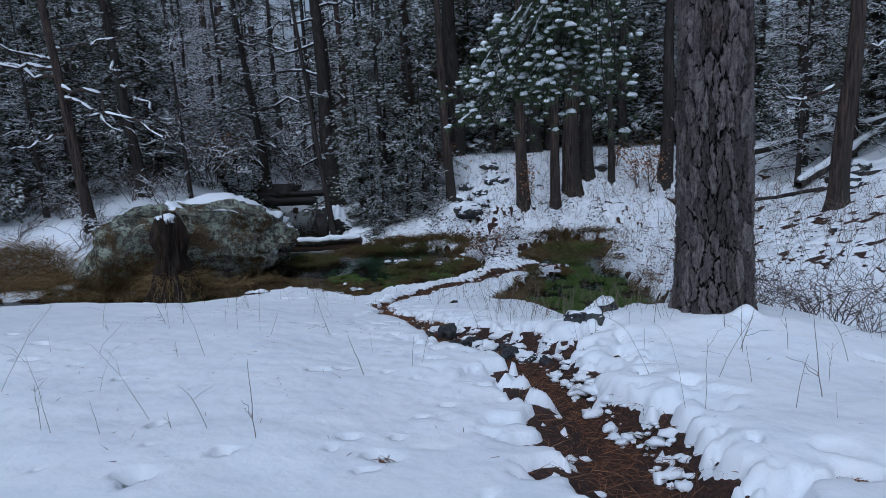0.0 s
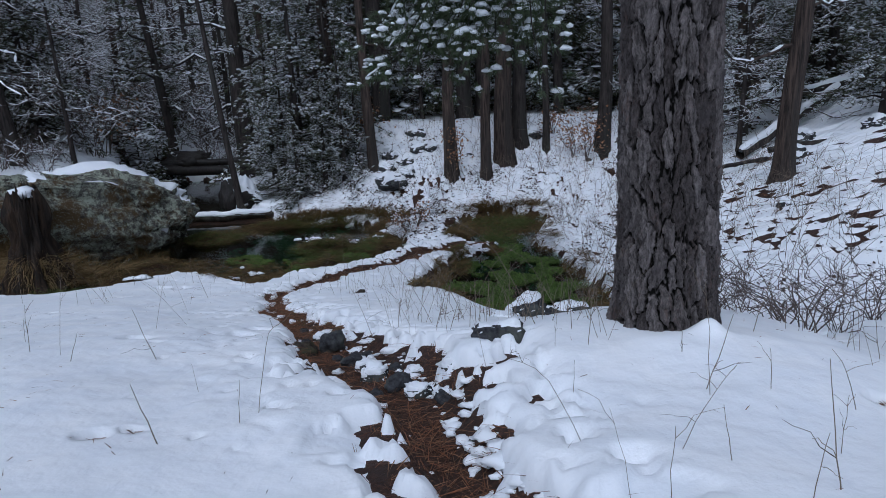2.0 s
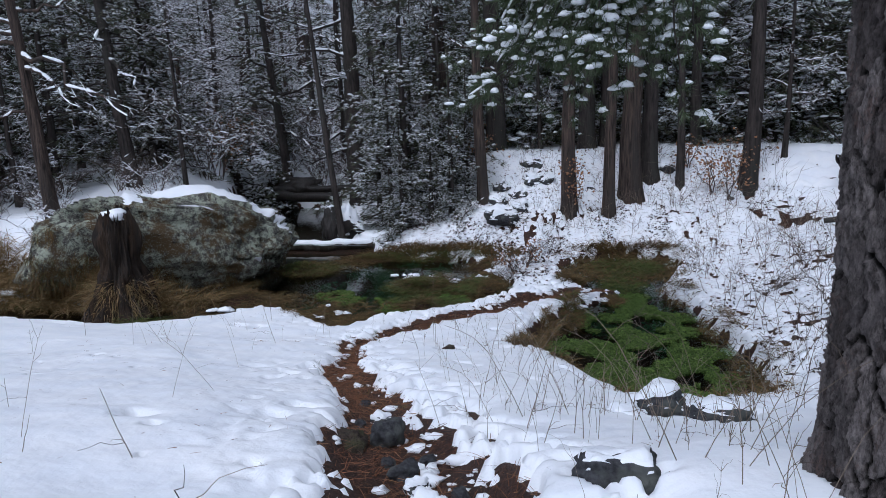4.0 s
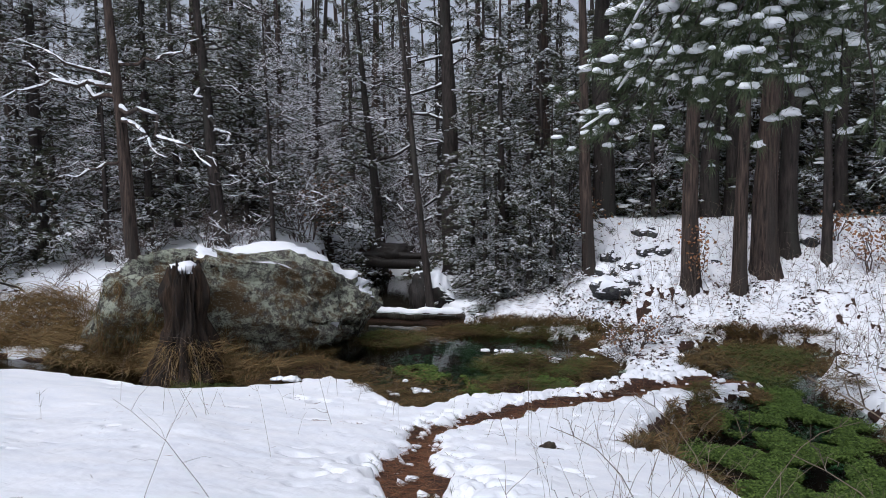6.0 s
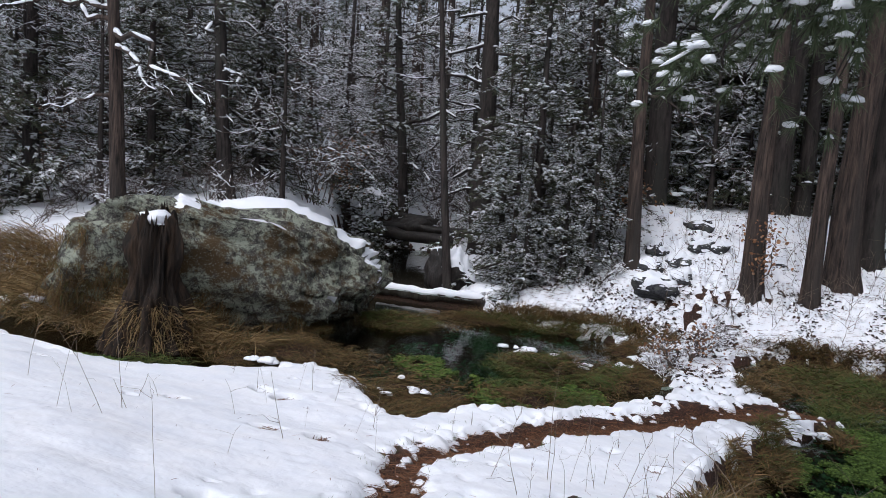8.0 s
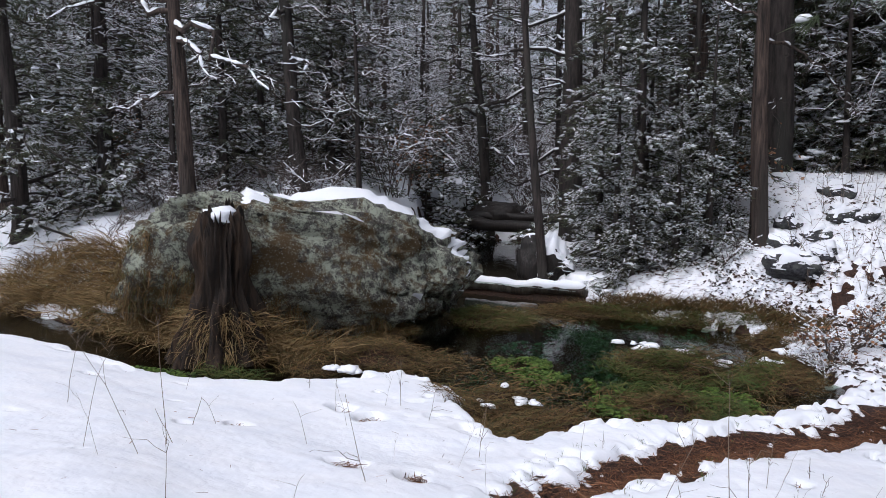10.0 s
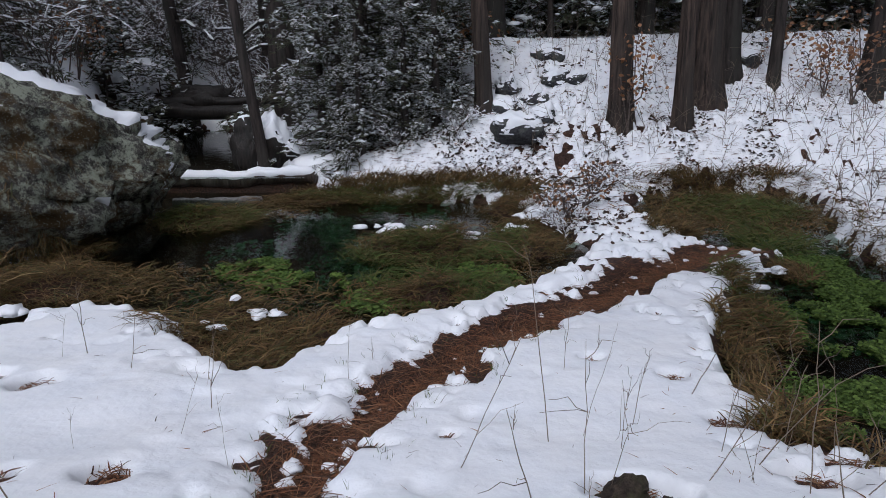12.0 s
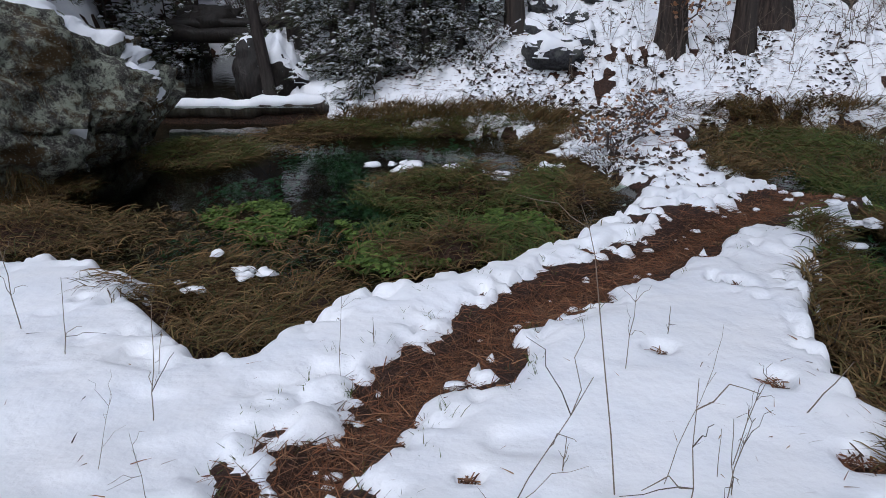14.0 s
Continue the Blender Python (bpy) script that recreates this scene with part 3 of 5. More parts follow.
pine = empty("pine_tree", (2.2, 5.45, 0.50), "tall ponderosa pine with thick plated grey-brown bark", "tree")
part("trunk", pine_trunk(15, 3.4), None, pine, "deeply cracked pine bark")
needles, snow, boughs = Geo(), Geo(), Geo()
for k in range(16):
    a, z = 2.4 * k, 7.6 + 0.45 * k
    reach = 2.6 - 0.1 * k
    pts = limb_points((-0.1, 0, z), (reach * math.cos(a), reach * math.sin(a), z + 0.4), 0.2)
    boughs.tube(pts, tapered(0.06, 0.015, 9), 5)
    for q in pts[4:]:
        for _ in range(3):
            pine_tuft(needles, snow, q + Vector((random.gauss(0, 0.25), random.gauss(0, 0.25), random.gauss(0, 0.15))), (math.cos(a), math.sin(a), 0.3), 0.25, 22, 0.4)
part("limb", boughs, DARK_BARK, pine)
part("needles", needles, PINE_NEEDLES, pine)
tagged(part("snow", snow, SNOW, pine), "snow caught on the needles", kind="stuff")

# a long low bough of the same pine that hangs over the pool, heavy with snow
bough_wood, needles, snow = Geo(), Geo(), Geo()
main = limb_points((-0.1, 0.1, 6.4), (-0.6, 6.6, 3.05), -0.5, 0.06, 14)
bough_wood.tube(main, tapered(0.07, 0.022, 14), 7)
for k in range(46):
    s = main[8 + k % 6]
    e = Vector((random.uniform(-2.65, 0.25), random.uniform(5.4, 7.3), random.uniform(1.6, 3.1)))
    e.z += 0.25 * (1 - abs(e.x + 1.1) / 1.4)
    pts = limb_points(s, e, -0.1, 0.05, 8)
    rad = tapered(0.018, 0.006, 8)
    bough_wood.tube(pts, rad, 5)
    snow_along(snow, pts, rad, 0.3, 1.1)
    for q in pts[3:]:
        for _ in range(3):
            off = Vector((random.gauss(0, 0.18), random.gauss(0, 0.18), random.gauss(0.0, 0.14)))
            pine_tuft(needles, snow, q + off, (e - s).normalized() * 0.6 + off * 3, 0.2, 40, 0.9)
part("bough", bough_wood, DARK_BARK, pine, "long drooping bough")
part("bough_needles", needles, PINE_NEEDLES, pine, "long green needles")
tagged(part("bough_snow", snow, SNOW, pine), "cushions of snow on the bough", kind="stuff")

# ---- the other trees ----
SPRAY_V, SPRAY_F = ball(1)


def lump(g, p, rx, ry, rz):
    n = len(g.v)
    k = [random.uniform(0.75, 1.2) for _ in SPRAY_V]
    g.v += [Vector(p) + Vector((q.x * rx * s, q.y * ry * s, (q.z if q.z > 0 else 0.3 * q.z) * rz * s)) for q, s in zip(SPRAY_V, k)]
    g.f += [tuple(n + i for i in f) for f in SPRAY_F]


def crown(low, high, radius, branches, sprays, seed, laden=0.4, shape=0.8, blade=0.17):
    """Branches, needle sprays and snow of a conifer whose foliage goes from one height to another."""
    random.seed(seed)
    wood, leaf, white = Geo(), Geo(), Geo()
    for i in range(branches):
        t = (i + random.random()) / branches
        z = low + (high - low) * t
        a = random.uniform(0, 6.283)
        reach = radius * (1 - t) ** shape * random.uniform(0.55, 1.1) + 0.25
        drop = -random.uniform(0.1, 0.38) * reach
        tip = Vector((reach * math.cos(a), reach * math.sin(a), z + drop))
        pts = limb_points((0, 0, z), tip, -0.12 * reach, 0.07 * reach, 6)
        wood.tube(pts, tapered(0.012 + 0.012 * reach, 0.005, 6), 4)
        out = Vector((math.cos(a), math.sin(a), -0.25))
        side = Vector((-math.sin(a), math.cos(a), 0))
        for _ in range(int(sprays * (0.35 + reach / radius))):
            s = random.uniform(0.18, 1.0)
            p = pts[min(5, int(s * 5))].lerp(pts[min(5, int(s * 5) + 1)], random.random())
            w = 0.34 * reach * (1.15 - s)
            p = p + side * random.uniform(-w, w) + Vector((0, 0, random.gauss(-0.03, 0.06)))
            way = out + side * random.uniform(-0.9, 0.9) + Vector((0, 0, random.uniform(-0.35, 0.3)))
            white_here = random.random() < laden and noise.noise(p * 1.9 + Vector((seed, 3, 7))) > -0.12
            for _ in range(8):
                d, n = way + Vector((random.gauss(0, 0.55), random.gauss(0, 0.55), random.gauss(0, 0.3))), blade * random.uniform(0.6, 1.2)
                leaf.blade(p, d, n, 0.026)
                if white_here and random.random() < 0.9:
                    white.blade(p + Vector((0, 0, 0.012)), d + Vector((0, 0, 0.05)), n * random.uniform(0.35, 0.8), random.uniform(0.035, 0.085))
            if random.random() < 0.14:
                r = 0.014 + 0.05 * random.random() ** 2.2
                lump(white, p + way * 0.05 + Vector((0, 0, 0.03)), r * random.uniform(0.8, 1.8), r * random.uniform(0.8, 1.8), r * random.uniform(0.5, 0.9))
    return wood.mesh("branches", DARK_BARK), leaf.mesh("needles", NEEDLES, False), white.mesh("snow", SNOW)


FULL = [crown(0.2, 9, 2.3, 80, 34, 11, 0.95, 0.8, 0.19), crown(0.4, 8, 2.0, 72, 32, 12, 0.95, 0.8, 0.19), crown(0.2, 9.5, 2.6, 86, 36, 13, 0.95, 0.8, 0.19)]
HIGH = [crown(2.4, 10, 2.3, 50, 24, 14, 0.9, 0.7, 0.2), crown(3.4, 11, 2.2, 46, 24, 15, 0.9, 0.7, 0.2), crown(1.5, 10, 2.4, 54, 24, 16, 0.9, 0.7, 0.2)]
CANOPY = [crown(8.6, 13.5, 2.3, 30, 22, 21, 0.9, 0.45, 0.22), crown(8.2, 12.5, 2.2, 28, 22, 22, 0.9, 0.45, 0.22)]
YOUNG = [crown(0.1, 3.6, 1.1, 46, 18, 17, 0.95, 0.9, 0.13), crown(0.1, 2.6, 1.0, 36, 18, 18, 0.95, 0.9, 0.13)]


def dead_crown(low, high, radius, branches, seed):
    """Bare crooked branches and twigs of a dead or leafless tree, with lines of snow on them."""
    random.seed(seed)
    wood, white = Geo(), Geo()

    def branch(a, b, r0, r1, wander, count):
        pts = limb_points(a, b, random.uniform(-0.1, 0.15) * (Vector(b) - Vector(a)).length, wander, count)
        wood.tube(pts, tapered(r0, r1, count), 3)
        for p, q in zip(pts, pts[1:]):
            if random.random() < 0.6 and abs(q.z - p.z) < 0.8 * (q - p).length:
                white.tube([p + Vector((0, 0, r0 * 0.8)), p.lerp(q, 0.5) + Vector((0, 0, r0 * 0.9)), q + Vector((0, 0, r0 * 0.7))], (r0 * 0.5, r0 * 0.8 + 0.005, r0 * 0.4), 4)
        return pts

    for i in range(branches):
        z, a = low + (high - low) * (i + random.random()) / branches, random.uniform(0, 6.283)
        reach = radius * random.uniform(0.4, 1.1) * (1 - 0.5 * i / branches)
        tip = Vector((reach * math.cos(a), reach * math.sin(a), z + random.uniform(-0.35, 0.4) * reach))
        pts = branch((0, 0, z), tip, 0.010 + 0.008 * reach, 0.006, 0.07 * reach, 8)
        for q in pts[2:]:
            for _ in range(3):
                e = q + (tip - pts[0]) * random.uniform(0.05, 0.3) + Vector((random.gauss(0, 0.2), random.gauss(0, 0.2), random.gauss(0, 0.15))) * reach
                branch(q, e, 0.008, 0.004, 0.03 * reach, 5)
    return wood.mesh("branches", TWIG), white.mesh("snow", SNOW)


DEAD = [dead_crown(0.8, 8, 2.0, 42, 91), dead_crown(1.6, 9, 2.2, 40, 92), dead_crown(0.3, 6, 1.6, 40, 93)]


def stem(r, height, lean=(0, 0), seed=0, sides=14, flare=0.45):
    """A tapered, slightly crooked trunk with a flared foot."""
    random.seed(seed)
    g = Geo()
    n = 30
    pts, rad = [], []
    for i in range(n):
        t = i / (n - 1)
        z = -0.4 + (height + 0.4) * t**1.35
        pts.append(Vector((lean[0] * z + 0.15 * r * math.sin(1.1 * z + seed), lean[1] * z + 0.2 * r * math.cos(1.3 * z + seed), z)))
        rad.append(max(0.012, r * (1 - 0.9 * max(0, z) / height) + flare * r * math.exp(-max(0, z + 0.1) / 0.25)))
    first = len(g.v)
    g.tube(pts, rad, 26, 0.0)
    for i in range(n):
        for k in range(26):
            v = g.v[first + i * 26 + k]
            v += (v - pts[i]) * (0.09 * math.sin(k * 2.9 + seed + 0.6 * math.sin(v.z * 2)) + 0.06 * noise.noise(Vector((k * 1.7, v.z * 1.5, seed))))
    return g


def tree(name, x, y, r, height, lean, bark, label, foliage=None, turn=0.0, size=1.0, limbs=(), group="", raise_by=0.0):
    """A tree: its trunk, single visible limbs (height, angle, length, rise, snowy) and a crown."""
    e = empty(name, (x, y, soil_at(x, y) + raise_by), label, "tree", group)
    seed = int(abs(x * 31 + y * 17) * 7) % 9973
    part("trunk", stem(r, height, lean, seed), bark, e)
    random.seed(seed)
    for z, a, length, rise, snowy in limbs:
        g, s = Geo(), Geo()
        a = radians(a)
        start = Vector((lean[0] * z, lean[1] * z, z))
        end = start + Vector((length * math.cos(a), length * math.sin(a), rise))
        pts = limb_points(start, end, random.uniform(-0.12, 0.12) * length, 0.07 * length, 9)
        rad = tapered(0.018 + 0.014 * length, 0.007, 9)
        g.tube(pts, rad, 6, 0.08)
        if snowy:
            snow_along(s, pts, rad, snowy)
        for q in range(3, 9):
            for _ in range(2):
                tip = pts[q] + Vector((random.gauss(0, 0.14), random.gauss(0, 0.14), random.gauss(-0.04, 0.10))) * length + (end - start) * random.uniform(0.1, 0.3)
                twig = limb_points(pts[q], tip, random.uniform(-0.08, 0.08) * length, 0.04 * length, 7)
                g.tube(twig, tapered(0.010, 0.003, 7), 4)
                if snowy:
                    snow_along(s, twig, tapered(0.008, 0.004, 7), snowy * 0.4, 0.6)
        b = part("limb", g, bark, e)
        if snowy:
            tagged(part("snow", s, SNOW, b), kind="stuff")
    if foliage:
        for nm, me in zip(("branch", "foliage", "snow_load") if len(foliage) == 3 else ("branch", "snow_load"), foliage):
            ob = tagged(part(nm, me, None, e), kind="stuff")
            ob.rotation_euler.z = turn
            ob.scale = (size, size, size)
            ob.location = (lean[0] * 4 * size, lean[1] * 4 * size, 0)
    return e


CEDAR = "brown fibrous-barked conifer trunk rising from the snow"
tree("conifer_tree", 1.02, 19.5, 0.185, 13, (0.0, 0), CEDAR_BARK, CEDAR, CANOPY[1], 0.3)
tree("conifer_tree", 2.0, 19.36, 0.14, 12, (0.0, 0), CEDAR_BARK, "slim dark conifer trunk in the snow", CANOPY[0], 2.0, 0.95)
tree("conifer_tree", 2.58, 20.3, 0.27, 14, (0.012, 0), CEDAR_BARK, "stout red-brown conifer trunk with furrowed bark", CANOPY[0], 4.0)
tree("conifer_tree", 3.12, 20.95, 0.21, 14, (0.01, 0), DARK_BARK, "dark straight conifer trunk on the snowy ridge", CANOPY[1], 1.0)
tree("conifer_tree", 3.85, 20.6, 0.1, 11, (-0.02, 0), DARK_BARK, "thin dark conifer trunk on the snowy ridge", CANOPY[1], 5.0, 0.9)
tree("conifer_tree", 5.5, 20.6, 0.2, 12, (0.02, 0), DARK_BARK, "dark conifer trunk behind a dry oak sapling", CANOPY[0], 5.0, 1.0)
tree("conifer_tree", 7.95, 14.95, 0.21, 12, (0.03, 0.0), CEDAR_BARK, "mossy leaning conifer trunk on the slope", CANOPY[0], 1.5, 1.0,
     ((2.75, 175, 2.0, 0.1, 0.6), (3.4, 20, 1.6, 0.3, 0.5)))
tree("conifer_tree", -1.2, 20.0, 0.15, 12, (-0.03, 0), CEDAR_BARK, "leaning slender conifer trunk by snowy rocks", CANOPY[1], 3.0, 1.0, ((3.6, 40, 1.5, -0.7, 0.5), (3.9, 190, 0.8, 0.5, 0.7)))
tree("conifer_tree", -1.1, 22.5, 0.29, 14, (-0.01, 0), DARK_BARK, "stout dark conifer trunk behind the ridge", CANOPY[0], 2.5)
tree("conifer_tree", -2.46, 21.6, 0.24, 13, (-0.02, 0), CEDAR_BARK, "tall conifer trunk above a thicket", CANOPY[1], 0.5, 1.0, ((2.4, 60, 1.2, -0.5, 0.6), (3.2, 340, 1.4, -0.6, 0.6)))
tree("conifer_tree", 1.58, 22.6, 0.23, 14, (0.01, 0), DARK_BARK, "dark conifer trunk behind the ridge")
tree("conifer_tree", 2.1, 23.0, 0.17, 13, (0.0, 0), DARK_BARK, "dark conifer trunk behind the ridge")
tree("conifer_tree", 4.7, 23.4, 0.16, 13, (0.0, 0), DARK_BARK, "dark conifer trunk behind the ridge")
dead = [(1.9 + 0.42 * k, (25, 200, 150, 335, 180, 10, 215)[k % 7], 1.7 + 0.7 * (k % 3), (0.5, -0.6, 0.2)[k % 3], 0.8) for k in range(16)]
tree("conifer_tree", -6.3, 25.6, 0.34, 15, (-0.02, 0), DARK_BARK, "black dead-limbed conifer with snow on its branches", CANOPY[1], 0.9, 1.1, dead)
tree("conifer_tree", -4.74, 18.9, 0.085, 11, (-0.10, 0), DARK_BARK, "thin leaning sapling over the pool", None)
tree("conifer_tree", -9.0, 26.0, 0.18, 13, (-0.1, 0), DARK_BARK, "leaning dark trunk by the upper water", HIGH[1], 4.2, 1.1, ((3.0, 330, 2.4, -0.8, 0.5), (4.2, 5, 3.4, 0.9, 0.6), (5.2, 200, 2.2, 0.3, 0.5)))
tree("bare_tree", -10.25, 15.6, 0.15, 11, (-0.08, 0), CEDAR_BARK, "dead tree whose bare crooked limbs carry thick snow", None, 0, 1,
     ((4.1, 195, 2.6, -0.2, 0.95), (3.9, 180, 2.5, 0.9, 0.95), (4.3, 215, 1.8, 0.7, 0.9), (3.7, 345, 3.0, -1.4, 0.8), (3.4, 335, 2.2, -0.9, 0.8), (4.6, 20, 1.8, 0.5, 0.7), (2.6, 200, 1.4, -0.4, 0.6)))
tree("conifer_tree", -10.6, 19.0, 0.17, 12, (-0.09, 0), DARK_BARK, "straight conifer trunk with sparse snowy boughs", HIGH[0], 3.4, 0.9, ((3.4, 320, 2.6, -1.2, 0.6), (4.2, 300, 2.4, -0.6, 0.6)))
for x, y, k, s in ((-12.6, 17.2, 2, 0.8), (-14.5, 16.8, 1, 0.8), (-3.4, 20.9, 0, 0.8), (-16.0, 17.6, 2, 1.0), (-9.4, 19.6, 1, 0.9), (8.8, 19.0, 2, 0.8), (10.6, 19.6, 0, 0.9), (6.6, 21.5, 1, 0.8), (0.2, 23.2, 0, 0.8)):
    tree("bare_tree", x, y, 0.07, 8 * s, (random.uniform(-0.04, 0.04), 0), DARK_BARK, "thin bare tree with snow on its twigs", DEAD[k], x, s, (), "bare trees")
tree("conifer_tree", -19.8, 21.0, 0.28, 13, (-0.12, 0), CEDAR_BARK, "leaning brown trunk on the snowy flat", HIGH[1], 1.2)
for x, y, k, s, t, u in ((-3.3, 20.0, 1, 0.85, 0.4, -0.5), (-4.2, 21.8, 0, 0.95, 2.4, -0.3), (-2.5, 20.9, 2, 0.8, 4.0, -0.7), (-2.0, 19.7, 1, 0.45, 1.0, -0.2), (-3.6, 19.6, 1, 0.42, 3.0, 0.0), (-4.1, 20.3, 2, 0.5, 1.4, -0.2), (-3.2, 19.15, 0, 0.3, 0.2, 0.0), (-2.5, 19.5, 2, 0.33, 5.1, 0.0), (-1.7, 20.6, 0, 0.36, 2.2, 0.0), (-14.0, 24.5, 2, 1.0, 2.0, 0), (-17.5, 23.0, 0, 1.1, 3.0, 0), (-20.0, 18.0, 1, 1.0, 4.0, 0), (1.5, 30.5, 2, 0.9, 1.0, 0), (5.0, 31.5, 1, 0.8, 2.0, 0), (-1.0, 29.0, 0, 0.9, 5.0, 0), (12.5, 22.5, 0, 1.1, 0.7, 0), (15.0, 18.5, 2, 1.0, 2.7, 0), (-11.0, 20.6, 0, 0.8, 3.0, 0),
                      (-12.6, 18.6, 2, 0.8, 0.3, 0), (-11.6, 22.0, 1, 1.0, 1.7, 0), (-15.0, 19.5, 0, 0.9, 2.6, 0), (7.6, 29.5, 0, 0.8, 3.7, 0), (9.6, 20.5, 2, 0.8, 5.2, 0), (11.5, 17.2, 1, 0.9, 4.4, 0)):
    tree("evergreen_tree", x, y, 0.11 * s + 0.03, 10 * s, (0, 0), DARK_BARK, "dense dark green evergreen dusted with snow", FULL[k], t, s, (), "evergreens round the pool", u)

# the wood beyond
random.seed(77)
placed, tries = [], 0
while len(placed) < 230 and tries < 9000:
    tries += 1
    d, a = random.uniform(17, 62), random.uniform(-62, 58)
    x, y = d * math.sin(radians(a)), 6 + d * math.cos(radians(a))
    if y < 23 and -14 < x < 8 or -3 < x < 11 and y < 33 or (-37 < a < -21.5 and d < 34) or -10 < x < -5.5 and y < 27 or abs(x + 1.2 + 0.5 * (y - 10.5)) < 1.2 and (y < 36 or len(placed) % 9 < 6):
        continue
    if min((math.hypot(x - p, y - q) for p, q in placed), default=9) < 1.7:
        continue
    placed.append((x, y))
templates = []
for k, (x, y) in enumerate(placed):
    kind = k % 9
    size = random.uniform(0.85, 1.35)
    if k < 9:
        templates.append(tree("forest_tree", x, y, (0.14, 0.2, 0.17, 0.25, 0.13, 0.18, 0.12, 0.15, 0.09)[k], 13, (random.uniform(-0.03, 0.03), 0), (DARK_BARK, CEDAR_BARK)[k % 2],
                              "distant conifer of the snowy wood" if k < 6 else "distant bare tree with snow on its twigs", (FULL + HIGH + DEAD)[k], random.uniform(0, 6), 1.0, (), "trees of the wood"))
    else:
        copy_thing(templates[kind], Matrix.Translation((x, y, soil_at(x, y))) @ Matrix.Rotation(random.uniform(0, 6.28), 4, "Z") @ Matrix.Scale(size, 4))

# pale bare brush in the gap upstream
random.seed(19)
for k in range(26):
    a, d = radians(random.uniform(-37, -22)), random.uniform(27, 52)
    x, y = d * math.sin(a), 6 + d * math.cos(a)
    copy_thing(templates[6 + k % 3], Matrix.Translation((x, y, soil_at(x, y))) @ Matrix.Rotation(random.uniform(0, 6.28), 4, "Z") @ Matrix.Scale(random.uniform(0.7, 1.2), 4))

for k in range(12):
    a, d = radians(-38 + 1.5 * k), 50 + 9 * ((k * 0.37) % 1)
    x, y = d * math.sin(a), 6 + d * math.cos(a)
    copy_thing(templates[k % 6], Matrix.Translation((x, y, soil_at(x, y))) @ Matrix.Rotation(k * 1.7, 4, "Z") @ Matrix.Scale(1.7 + 0.4 * ((k * 0.61) % 1), 4))

# young snowy firs behind the ridge and on the flat
random.seed(5)
firs = []
for k in range(66):
    if k < 22 or k >= 40:
        x, y = random.uniform(-3, 10), random.uniform(23.7, 32)
    else:
        x, y = random.uniform(-19, -9), random.uniform(21.5, 29)
    s = random.uniform(1.1, 2.6) if k < 22 or k >= 40 else random.uniform(0.6, 1.15)
    m = Matrix.Translation((x, y, soil_at(x, y))) @ Matrix.Rotation(random.uniform(0, 6.28), 4, "Z") @ Matrix.Scale(s, 4)
    if len(firs) < 2:
        firs.append(tree("young_fir", x, y, 0.03, 3.6 - k, (0, 0), DARK_BARK, "small young fir thick with snow", YOUNG[k], 0, 1, (), "young firs"))
    else:
        copy_thing(firs[k % 2], m)

# ---- boulder, stump, logs and stones ----


def rock_geo(sx, sy, sz, seed, level=4, rough=0.22, facets=9, square=0.75):
    """A rough stone: a rounded block with flats cut from it."""
    rng = random.Random(seed)
    cuts = [(Vector((rng.gauss(0, 1), rng.gauss(0, 1), rng.gauss(0.2, 0.8))).normalized(), rng.uniform(0.72, 0.95)) for _ in range(facets)]
    vs, fs = ball(level)
    g = Geo()
    s = Vector((seed * 3.1, seed * 1.7, seed))
    for q in vs:
        p = Vector([math.copysign(abs(c) ** square, c) for c in q])
        for n, d in cuts:
            over = p.dot(n) - d
            if over > 0:
                p -= n * over * 0.85
        k = 1 + rough * noise.noise(p * 1.5 + s) + 0.45 * rough * noise.noise(p * 4 + s) + 0.26 * rough * noise.noise(p * 11 + s) + 0.18 * rough * noise.noise(p * 24 + s)
        g.v.append(Vector((p.x * sx * k, p.y * sy * k, p.z * sz * k)))
    g.f = fs
    return g


def snow_over(g, depth):
    """A skin of snow over a shape: depth(point, upward) in metres, none where it is below nought."""
    me = g.mesh("tmp", SNOW)
    up = [v.normal.z for v in me.vertices]
    bpy.data.meshes.remove(me)
    hs = [depth(p, u) for p, u in zip(g.v, up)]
    out = Geo()
    keep = [f for f in g.f if max(hs[i] for i in f) > -0.012]
    ids = {}
    for f in keep:
        for i in f:
            if i not in ids:
                ids[i] = len(out.v)
                h = max(hs[i], -0.02)
                out.v.append(g.v[i] + Vector((0, 0, h)) + (g.v[i].normalized() * h * 0.3))
        out.f.append(tuple(ids[i] for i in f))
    return out


boulder = rock_geo(2.55, 1.5, 1.28, 4, 6, 0.26, 10, 0.5)
turned = Matrix.Rotation(radians(40), 3, "Z")
for i, p in enumerate(boulder.v):
    tip = step(p.x, -0.2, 2.7)
    p.x *= 0.84 if p.x > 0 else 1.0
    if p.z > 0:
        p.z += 0.28 * float(step(-p.x, 0.2, 1.9)) * min(1, p.z * 1.5)
    p.z += -0.62 * float(tip) * (1 if p.z > 0 else 0.0) - 0.06 * p.x
    if p.z > 0.62:
        p.z = 0.62 + (p.z - 0.62) * 0.72
    if p.z < -0.25:
        p.y *= 1 - 0.22 * float(step(p.x, 0.3, 2.0))
        p.x -= 0.5 * float(step(p.x, 0.8, 2.6)) * min(1, (-0.25 - p.z))
    boulder.v[i] = turned @ p
rock = empty("boulder", (-6.95, 15.35, -0.24), "huge grey boulder mottled with green lichen beside the brook", "rock")
part("stone", boulder, LICHEN, rock, "lichen-covered grey stone")
back = turned.inverted()


